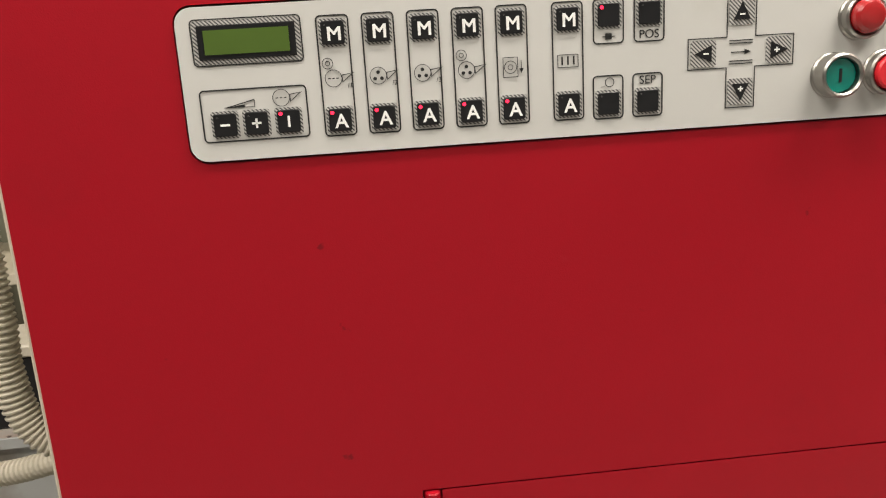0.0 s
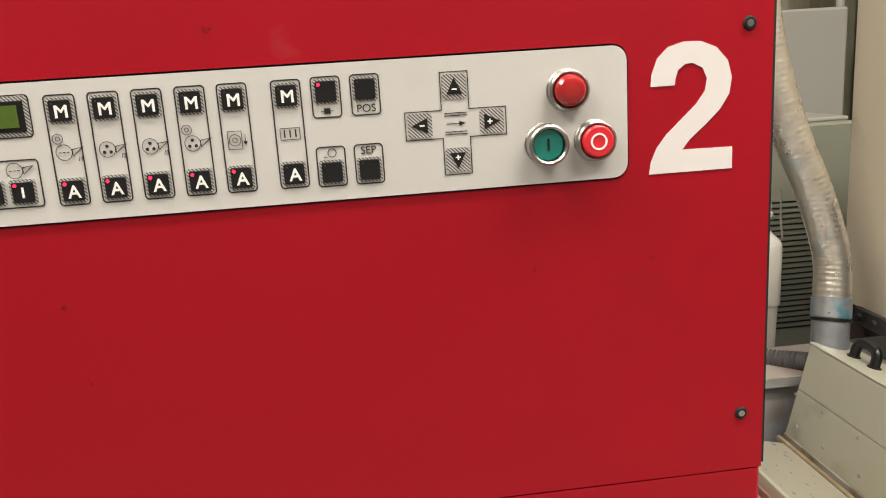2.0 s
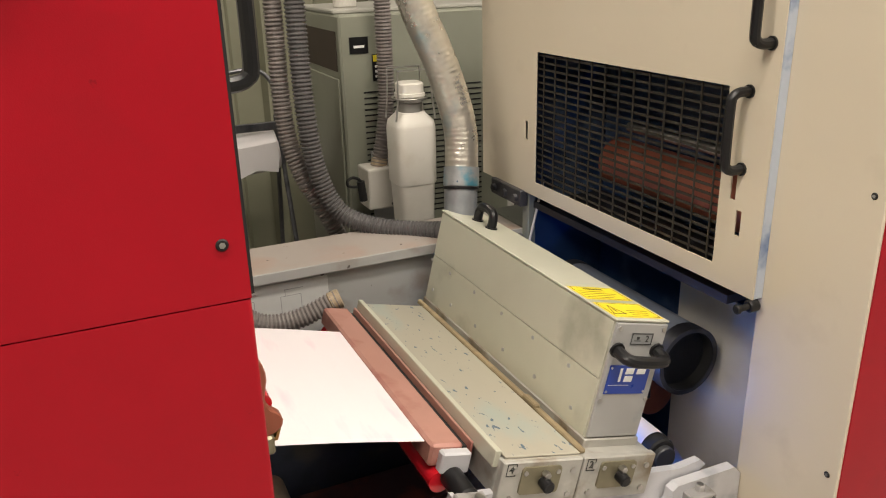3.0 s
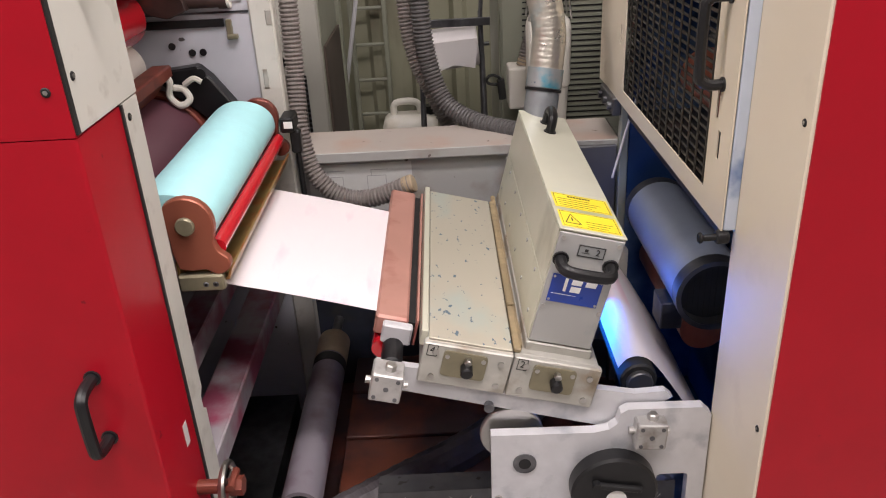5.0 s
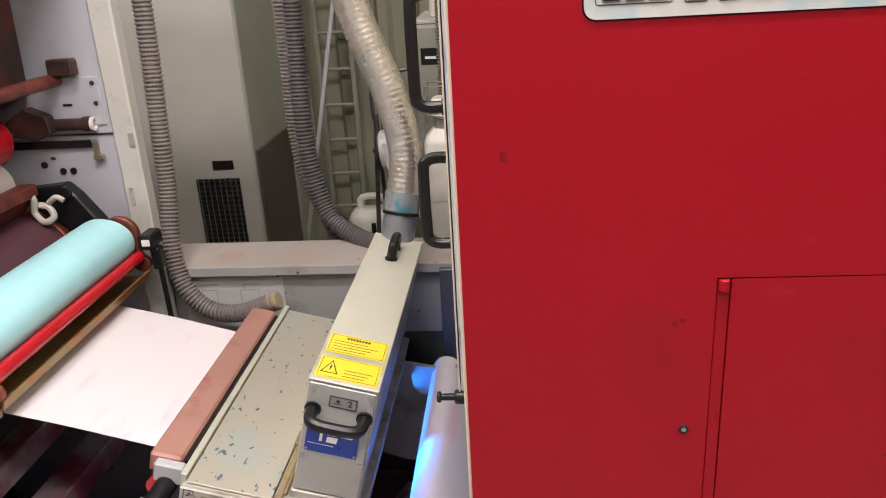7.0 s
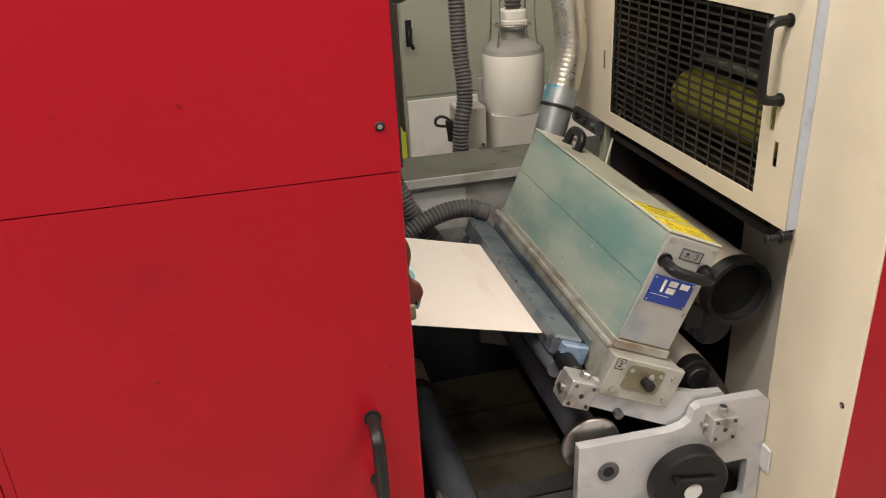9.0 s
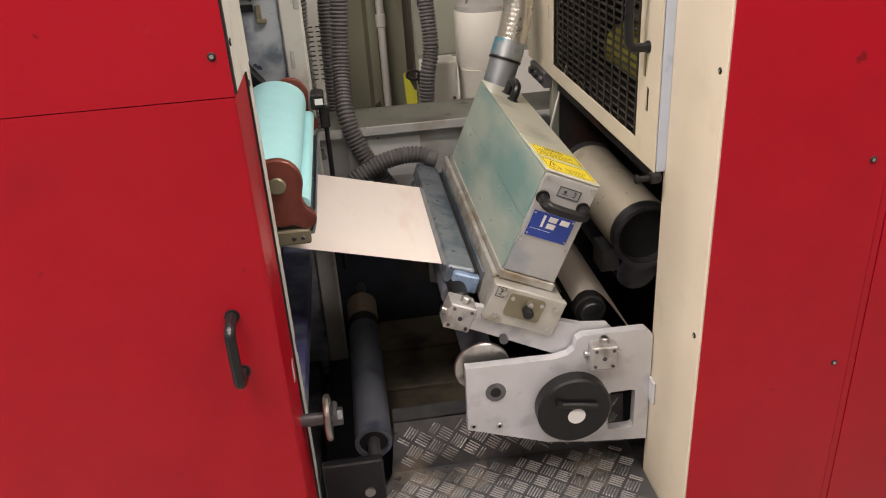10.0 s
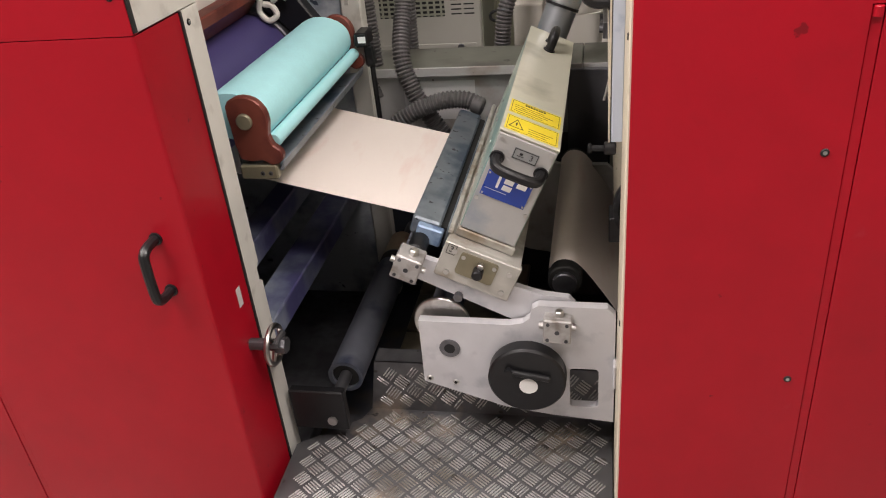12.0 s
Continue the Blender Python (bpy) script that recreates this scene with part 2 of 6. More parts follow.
# blue ink, darkened further for the shade behind the grille
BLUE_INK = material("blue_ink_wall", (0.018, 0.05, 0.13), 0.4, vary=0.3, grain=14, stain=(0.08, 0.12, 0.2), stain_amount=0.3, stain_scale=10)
OLIVE = material("olive_roller", (0.26, 0.24, 0.03), 0.4, vary=0.1, grain=10)
TREAD = material("tread_plate", (0.135, 0.135, 0.14), 0.40, metal=0.55, vary=0.25, grain=25, rough_vary=0.18, stain=(0.40, 0.32, 0.24), stain_amount=0.10, stain_scale=6, spots=(0.06, 0.055, 0.05), spot_level=0.66, spot_scale=30)
# same steel, paler: the bars' highlights are partly in this colour
TREAD_BAR_LIT = material("lit_tread_bar", (0.70, 0.69, 0.68), 0.27, metal=0.65, vary=0.25, grain=14, stain=(0.30, 0.27, 0.23), stain_amount=0.18, stain_scale=8)
PLASTIC_WHITE = material("milky_plastic", (0.62, 0.59, 0.53), 0.45, vary=0.05, grain=8, stain=(0.5, 0.47, 0.42), stain_amount=0.1)
TANK_WHITE = material("tank_white", (0.74, 0.71, 0.64), 0.42, vary=0.04, grain=8, stain=(0.62, 0.57, 0.48), stain_amount=0.12, stain_scale=9)
TANK_GREY = material("dusty_tank_lid", (0.26, 0.25, 0.23), 0.5, vary=0.12, grain=20)
CONCRETE = material("concrete_floor", (0.30, 0.29, 0.27), 0.6, vary=0.15, grain=8, stain=(0.14, 0.13, 0.12), stain_amount=0.3, stain_scale=3, bump=0.2, bump_scale=120)
CLADDING = material("cladding_paint", (0.26, 0.255, 0.18), 0.5, vary=0.08, grain=4, stain=(0.10, 0.085, 0.055), stain_amount=0.16, stain_scale=2.2, stretch=(1.6, 1, 0.5))
OLIVE_GREY = material("olive_grey_cabinet", (0.25, 0.255, 0.20), 0.5, vary=0.06, grain=6)
CABINET = material("light_cabinet", (0.36, 0.35, 0.31), 0.5, vary=0.05, grain=6)
BROWN_BOARD = material("brown_board", (0.075, 0.055, 0.042), 0.6, vary=0.15, grain=12)
HALL = material("hall_wall_paint", (0.55, 0.54, 0.52), 0.7, vary=0.05, grain=3)
GREEN_BUTTON = material("green_lens", (0.0, 0.24, 0.19), 0.12, vary=0.1, coat=0.6)
RED_BUTTON = material("red_lens", (0.34, 0.012, 0.014), 0.22, vary=0.1, coat=0.6)
STOP_RED = material("stop_red", (0.62, 0.02, 0.03), 0.35, vary=0.05)
LIGHT_ON = glow("tube_light", (1.0, 0.95, 0.88), 4.0)


# ---- mesh helpers ----
def part(name, bm, mat, parent=None, label="", smooth=False):
    me = bpy.data.meshes.new(name)
    bm.normal_update()
    bm.to_mesh(me)
    bm.free()
    for m in (mat if isinstance(mat, (list, tuple)) else [mat]):
        me.materials.append(m)
    if smooth:
        for p in me.polygons:
            p.use_smooth = True
        try:
            me.set_sharp_from_angle(angle=radians(35))
        except AttributeError:
            pass
    ob = new(name, me)
    if parent is not None:
        ob.parent = parent
        ob.matrix_parent_inverse = parent.matrix_world.inverted()
    if label:
        tagged(ob, label)
    return ob


def base(name, at, label, category, group="", kind=""):
    e = new(name)
    e.empty_display_size = 0.05
    e.matrix_world = Matrix.Translation(at)
    bpy.context.view_layer.update()
    return tagged(e, label, category, group, kind)


def setting(ob, label, category):
    return tagged(ob, label, category, kind="structure")


def box(lo, hi, bevel=0.0, m=None, bm=None, seg=1, mi=0):
    bm = bm or bmesh.new()
    c = [(a + b) / 2 for a, b in zip(lo, hi)]
    s = [max(1e-5, abs(b - a)) for a, b in zip(lo, hi)]
    r = bmesh.ops.create_cube(bm, size=1, matrix=Matrix.Translation(c) @ Matrix.Diagonal((*s, 1)))
    vs = r["verts"]
    if bevel:
        es = list({e for v in vs for e in v.link_edges})
        r = bmesh.ops.bevel(bm, geom=es, offset=min(bevel, min(s) * 0.45), segments=seg, affect="EDGES", profile=0.5)
        vs = list({v for f in r["faces"] for v in f.verts} | {v for v in vs if v.is_valid})
        vs = [v for v in vs if v.is_valid]
        done, todo = set(vs), list(vs)
        while todo:
            for e in todo.pop().link_edges:
                for v in e.verts:
                    if v not in done:
                        done.add(v)
                        todo.append(v)
        vs = list(done)
    if m is not None:
        bmesh.ops.transform(bm, matrix=m, verts=vs)
    if mi:
        for f in {f for v in vs for f in v.link_faces}:
            f.material_index = mi
    return bm


def basis(a, b):
    d = (Vector(b) - Vector(a)).normalized()
    s = d.orthogonal().normalized()
    return d, s, d.cross(s)


def rod(a, b, r, seg=20, r2=None, bm=None, bevel=0.0, mi=0, hollow=0.0):
    """A round bar from a to b; hollow: the wall's thickness of a tube."""
    bm = bm or bmesh.new()
    a, b = Vector(a), Vector(b)
    d, s, u = basis(a, b)
    r2 = r if r2 is None else r2
    length = (b - a).length
    bevel = min(bevel, r * 0.4, length * 0.3)
    rings = [(0, r - bevel), (bevel, r), (length - bevel, r2), (length, r2 - bevel)] if bevel else [(0, r), (length, r2)]
    if hollow:
        rings = rings + [(length, r2 - hollow), (min(length, length * 0.02 + 0.002), r - hollow)]
    loops = [[bm.verts.new(a + d * t + (s * math.cos(k) + u * math.sin(k)) * q) for k in (2 * math.pi * i / seg for i in range(seg))] for t, q in rings]
    for p, q in zip(loops, loops[1:]):
        for i in range(seg):
            bm.faces.new((p[i], p[(i + 1) % seg], q[(i + 1) % seg], q[i])).material_index = mi
    bm.faces.new(loops[0][::-1]).material_index = mi
    bm.faces.new(loops[-1]).material_index = mi
    return bm


def smooth_path(pts, n=8):
    pts = [Vector(p) for p in pts]
    ext = [2 * pts[0] - pts[1], *pts, 2 * pts[-1] - pts[-2]]
    out = []
    for i in range(1, len(ext) - 2):
        p0, p1, p2, p3 = ext[i - 1:i + 3]
        for k in range(n):
            t = k / n
            out.append(0.5 * ((2 * p1) + (p2 - p0) * t + (2 * p0 - 5 * p1 + 4 * p2 - p3) * t * t + (3 * p1 - p0 - 3 * p2 + p3) * t ** 3))
    out.append(pts[-1])
    return out


def sweep(path, radius, seg=12, bm=None, mi=0):
    """A round bar along a path; radius may be a function of the place's number."""
    bm = bm or bmesh.new()
    path = [Vector(p) for p in path]
    side, loops = None, []
    for i, p in enumerate(path):
        d = (path[min(i + 1, len(path) - 1)] - path[max(i - 1, 0)]).normalized()
        side = d.orthogonal().normalized() if side is None else (side - d * side.dot(d)).normalized()
        up = d.cross(side)
        r = radius(i) if callable(radius) else radius
        loops.append([bm.verts.new(p + (side * math.cos(k) + up * math.sin(k)) * r) for k in (2 * math.pi * j / seg for j in range(seg))])
    for p, q in zip(loops, loops[1:]):
        for i in range(seg):
            bm.faces.new((p[i], p[(i + 1) % seg], q[(i + 1) % seg], q[i])).material_index = mi
    bm.faces.new(loops[0][::-1]).material_index = mi
    bm.faces.new(loops[-1]).material_index = mi
    return bm


def resample(path, step):
    out, left = [path[0].copy()], step
    for a, b in zip(path, path[1:]):
        d, done = (b - a).length, 0.0
        while d - done >= left:
            done += left
            out.append(a.lerp(b, done / d))
            left = step
        left -= d - done
    return out


def corrugated(pts, r, pitch=0.010, depth=0.12, seg=16):
    """A ribbed hose: four rings to each rib."""
    path = resample(smooth_path(pts, 12), pitch / 4)
    waves = (1.0, 1.0, 1 - depth, 1 - depth)
    return sweep(path, lambda i: r * waves[i % 4], seg)


def prism(outline, lo, hi, axis="y", bm=None, bevel=0.0, m=None, holes=(), mi=0):
    """An outline (two of the axes, in order) pushed along the third; holes are outlines too."""
    own = bmesh.new()
    put = {"y": lambda p, t: (p[0], t, p[1]), "x": lambda p, t: (t, p[0], p[1]), "z": lambda p, t: (p[0], p[1], t)}[axis]
    edges = []
    for ring in (outline, *holes):
        vs = [own.verts.new(put(p, lo)) for p in ring]
        edges += [own.edges.new((a, b)) for a, b in zip(vs, vs[1:] + vs[:1])]
    if holes:
        faces = [g for g in bmesh.ops.triangle_fill(own, use_beauty=True, use_dissolve=False, edges=edges)["geom"] if isinstance(g, bmesh.types.BMFace)]
    else:
        faces = [own.faces.new(own.verts[:])]
    r = bmesh.ops.extrude_face_region(own, geom=faces)
    shift = Vector(put((0, 0), hi)) - Vector(put((0, 0), lo))
    bmesh.ops.translate(own, vec=shift, verts=[g for g in r["geom"] if isinstance(g, bmesh.types.BMVert)])
    bmesh.ops.recalc_face_normals(own, faces=own.faces)
    if bevel:
        sharp = [e for e in own.edges if len(e.link_faces) == 2 and e.calc_face_angle() > 0.6]
        bmesh.ops.bevel(own, geom=sharp, offset=bevel, segments=1, affect="EDGES", profile=0.5)
    if m is not None:
        bmesh.ops.transform(own, matrix=m, verts=own.verts)
    for f in own.faces:
        f.material_index = mi
    if bm is None:
        return own
    merge(bm, own)
    return bm


def merge(bm, other):
    me = bpy.data.meshes.new("tmp")
    other.to_mesh(me)
    other.free()
    bm.from_mesh(me)
    bpy.data.meshes.remove(me)
    return bm


def rounded(x0, z0, x1, z1, r, n=4):
    pts = []
    for cx, cz, a in ((x1 - r, z0 + r, -90), (x1 - r, z1 - r, 0), (x0 + r, z1 - r, 90), (x0 + r, z0 + r, 180)):
        pts += [(cx + r * math.cos(radians(a + 90 * i / n)), cz + r * math.sin(radians(a + 90 * i / n))) for i in range(n + 1)]
    return pts


def circle(cx, cz, r, n=24):
    return [(cx + r * math.cos(2 * math.pi * i / n), cz + r * math.sin(2 * math.pi * i / n)) for i in range(n)]


def letters(text, size, at, bm, mi=0, thick=0.0002, m=None, stretch=1.0, bold=0.0):
    """Raised letters, upright and facing -y, centred on at."""
    cu = bpy.data.curves.new("text", "FONT")
    cu.body, cu.size, cu.align_x, cu.align_y, cu.extrude = text, size, "CENTER", "CENTER", thick
    cu.resolution_u, cu.offset = 6, bold
    ob = new("text", cu)
    bpy.context.view_layer.update()
    me = bpy.data.meshes.new_from_object(ob.evaluated_get(bpy.context.evaluated_depsgraph_get()))
    bpy.data.objects.remove(ob)
    own = bmesh.new()
    own.from_mesh(me)
    bpy.data.meshes.remove(me)
    t = Matrix.Translation(at) @ pose(0, 0, 0, 90) @ Matrix.Diagonal((stretch, 1, 1, 1))
    bmesh.ops.transform(own, matrix=(m @ t if m is not None else t), verts=own.verts)
    for f in own.faces:
        f.material_index = mi
    return merge(bm, own)


def outline_ring(x0, z0, x1, z1, r, w, y, thick, bm=None, mi=0):
    return prism(rounded(x0, z0, x1, z1, r), y - thick, y, holes=[rounded(x0 + w, z0 + w, x1 - w, z1 - w, max(0.0003, r - w))], bm=bm, mi=mi)


def bow_handle(a, b, out, r, parent, name="handle", mat=BLACK, label=""):
    """A bent bar handle with feet at a and b that stands out by the vector out."""
    a, b, out = Vector(a), Vector(b), Vector(out)
    d = (b - a).normalized() * r * 1.8
    pts = [a, a + out * 0.55, a + out * 0.88 + d * 0.35, a + out + d * 1.3, b + out - d * 1.3, b + out * 0.88 - d * 0.35, b + out * 0.55, b]
    bm = sweep(smooth_path(pts, 5), r, 10)
    o = out.normalized() * 0.003
    for p in (a, b):
        rod(p - o * 0.2, p + o, r * 1.35, 12, bm=bm)
    return part(name, bm, mat, parent, label, smooth=True)


def screw(at, r, normal, parent, mat=BOLT, name="bolt"):
    at, nrm = Vector(at), Vector(normal).normalized()
    bm = rod(at + nrm * 0.0016, at - nrm * 0.004, r * 0.88, 14, bevel=r * 0.2)
    socket = rod(at + nrm * 0.0014, at + nrm * 0.0018, r * 0.46, 6)
    bolt = part(name, bm, mat, parent)
    part("socket", socket, STEEL if mat is BOLT else BOLT, bolt)
    return bolt


# ---- the hall ----
def hall():
    setting(part("floor", box((-6, -5.2, -0.2), (9, 4.2, 0)), CONCRETE), "worn grey concrete workshop floor", "floor")
    setting(part("ceiling", box((-6, -5.2, 3.6), (9, 4.2, 3.75)), HALL), "pale hall ceiling with strip lights", "ceiling")
    setting(part("wall_south", box((-6, -5.4, 0), (9, -5.2, 3.6)), HALL), "plain pale hall wall behind the aisle", "wall")
    setting(part("wall_west", box((-6.2, -5.2, 0), (-6, 4.2, 3.6)), HALL), "plain pale hall end wall", "wall")
    setting(part("wall_east", box((9, -5.2, 0), (9.2, 4.2, 3.6)), HALL), "plain pale hall end wall", "wall")
    # profiled sheet cladding behind the press
    pts, x = [], -6.0
    while x < 9:
        pts += [(x, 2.90), (x + 0.11, 2.90), (x + 0.13, 2.86), (x + 0.17, 2.86)]
        x += 0.19
    outline = pts + [(9.1, 2.90), (9.1, 3.0), (-6, 3.0)]
    setting(part("wall_north", prism(outline, 0, 3.6, "z"), CLADDING), "grey-green profiled sheet metal wall", "wall")
    for lx, ly in STRIP_LIGHTS:
        e = base("ceiling_light", (lx, ly, 3.6), "white strip light fixture under the ceiling", "lamp", "strip lights")
        part("housing", box((lx - 0.78, ly - 0.13, 3.42), (lx + 0.78, ly + 0.13, 3.60), 0.01), WHITE, e)
        part("diffuser", box((lx - 0.75, ly - 0.11, 3.38), (lx + 0.75, ly + 0.11, 3.417), 0.005), LIGHT_ON, e)


hall()


# ---- control panel of a printing unit ----
def icon_rings(bm, x, z, kind):
    y = -0.0022
    ring = lambda cx, cz, r, w=0.0004: prism(circle(cx, cz, r, 18), y - 0.0002, y, holes=[circle(cx, cz, r - w, 18)], bm=bm)
    if kind == "web":
        outline_ring(x - 0.0065, z - 0.0065, x + 0.0035, z + 0.0065, 0.0004, 0.0004, y, 0.0002, bm)
        ring(x - 0.0015, z, 0.0042)
        ring(x - 0.0015, z, 0.0018)
        box((x + 0.0055, y - 0.0002, z - 0.003), (x + 0.0059, y, z + 0.004), bm=bm)
        prism([(x + 0.0042, z - 0.001), (x + 0.0072, z - 0.001), (x + 0.0057, z - 0.004)], y - 0.0002, y, bm=bm)
        return
    ring(x - 0.002, z, 0.0056)
    prism([(x + 0.0032, z + 0.002), (x + 0.0115, z + 0.0032), (x + 0.0036, z - 0.003)], y - 0.0002, y,
          holes=[[(x + 0.0037, z + 0.0015), (x + 0.0098, z + 0.0026), (x + 0.0040, z - 0.0022)]], bm=bm)
    if kind in ("dots", "dots_ring"):
        for dx, dz in ((-0.002, 0.0022), (-0.0042, -0.0018), (0.0002, -0.0018)):
            prism(circle(x + dx, z + dz, 0.0012, 10), y - 0.0002, y, bm=bm)
    else:
        for i in range(3):
            box((x - 0.0055 + i * 0.0026, y - 0.0002, z - 0.0003), (x - 0.0038 + i * 0.0026, y, z + 0.0003), bm=bm)
    if kind in ("wave_ring", "dots_ring"):
        ring(x - 0.005, z + 0.0095, 0.0036)
        ring(x - 0.005, z + 0.0095, 0.0016)


def key_mesh(text, size, lit, arrow=None):
    """A key 15 mm wide, round its own middle: hatched rim, black cap, white sign, red light."""
    w = 0.0088
    bm = prism(rounded(-w, -w, w, w, 0.002), -0.0024, -0.0018, mi=1)
    if arrow:
        pts = {"up": [(-0.0058, -0.0052), (0.0058, -0.0052), (0, 0.0062)], "down": [(-0.0058, 0.0052), (0, -0.0062), (0.0058, 0.0052)],
               "left": [(-0.0062, 0), (0.0055, -0.0055), (0.0055, 0.0055)], "right": [(0.0062, 0), (-0.0055, 0.0055), (-0.0055, -0.0055)]}[arrow]
        prism(pts, -0.0030, -0.0024, bm=bm, mi=0)
        cx = {"left": 0.0015, "right": -0.0015}.get(arrow, 0)
        cz = {"up": -0.0018, "down": 0.0018}.get(arrow, 0)
        box((cx - 0.0018, -0.0033, cz - 0.0005), (cx + 0.0018, -0.0030, cz + 0.0005), bm=bm, mi=2)
        if text == "+":
            box((cx - 0.0005, -0.0033, cz - 0.0018), (cx + 0.0005, -0.0030, cz + 0.0018), bm=bm, mi=2)
    else:
        merge(bm, prism(rounded(-0.0073, -0.0073, 0.0073, 0.0073, 0.0016), -0.0036, -0.0024, bevel=0.0005))
        if text == "-":
            box((-0.0030, -0.0039, -0.0008), (0.0030, -0.0036, 0.0006), bm=bm, mi=2)
        elif text == "+":
            box((-0.0030, -0.0039, -0.0007), (0.0030, -0.0036, 0.0007), bm=bm, mi=2)
            box((-0.0007, -0.0039, -0.0030), (0.0007, -0.0036, 0.0030), bm=bm, mi=2)
        elif text == "I":
            box((-0.0007, -0.0039, -0.0038), (0.0008, -0.0036, 0.0034), bm=bm, mi=2)
        elif text:
            for dx in ((-0.00028, 0, 0.00028) if text == "M" else (0,)):
                letters(text, size, (0.0008 + dx, -0.0038 - dx * 0.02, -0.0012), bm, mi=2, thick=0.0001, bold=0.0 if text == "M" else 0.00022)
        rod((-0.0048, -0.0034, 0.0048), (-0.0048, -0.0040, 0.0048), 0.0012 if lit else 0.0006, 10, bm=bm, mi=3)
    me = bpy.data.meshes.new("key")
    bm.normal_update()
    bm.to_mesh(me)
    bm.free()
    for m in (BLACK, HATCH, WHITE, LED if lit else LED_OFF):
        me.materials.append(m)
    return me


KEYCAPS = {}


def key(parent, u, x, z, text="", lit=False, arrow=None, size=0.0126):
    kind = (text, lit, arrow)
    if kind not in KEYCAPS:
        KEYCAPS[kind] = key_mesh(text, size, lit, arrow)
    ob = new("key", KEYCAPS[kind])
    ob.matrix_world = Matrix.Translation((u + x, 0, z))
    ob.parent = parent
    ob.matrix_parent_inverse = parent.matrix_world.inverted()
    tagged(ob, "black key with white sign" + (" and glowing red light" if lit else ""))


def push_button(parent, x, z, kind):
    bm = rod((x, 0, z), (x, -0.004, z), 0.0153, 32, bevel=0.001)
    ring = prism(circle(x, z, 0.0148, 32), -0.0115 if kind != "start" else -0.017, -0.004, holes=[circle(x, z, 0.0118, 32)], bevel=0.0012)
    merge(bm, ring)
    part("button_ring", bm, CHROME, parent, "chrome ring of a push button", smooth=True)
    if kind == "lamp":
        bm = rod((x, -0.004, z), (x, -0.0125, z), 0.0116, 28)
        for y0, y1, r0, r1 in ((-0.0125, -0.0150, 0.0116, 0.0108), (-0.0150, -0.0172, 0.0108, 0.0088), (-0.0172, -0.0186, 0.0088, 0.0052), (-0.0186, -0.0190, 0.0052, 0.0010)):
            rod((x, y0, z), (x, y1, z), r0, 28, r2=r1, bm=bm)
        part("button", bm, RED_BUTTON, parent, "red signal lamp lens", smooth=True)
    elif kind == "start":
        bm = rod((x, -0.004, z), (x, -0.0125, z), 0.0116, 28, bevel=0.0008)
        part("button", bm, GREEN_BUTTON, parent, "green recessed start button")
        part("button_mark", box((x - 0.0009, -0.0131, z - 0.0045), (x + 0.0009, -0.0126, z + 0.0045)), INK, parent)
    else:
        bm = rod((x, -0.004, z), (x, -0.0150, z), 0.0116, 28, bevel=0.0012)
        part("button", bm, STOP_RED, parent, "red stop button with white ring")
        part("button_mark", prism(circle(x, z, 0.0062, 28), -0.0154, -0.0150, holes=[circle(x, z, 0.0048, 28)]), WHITE, parent)


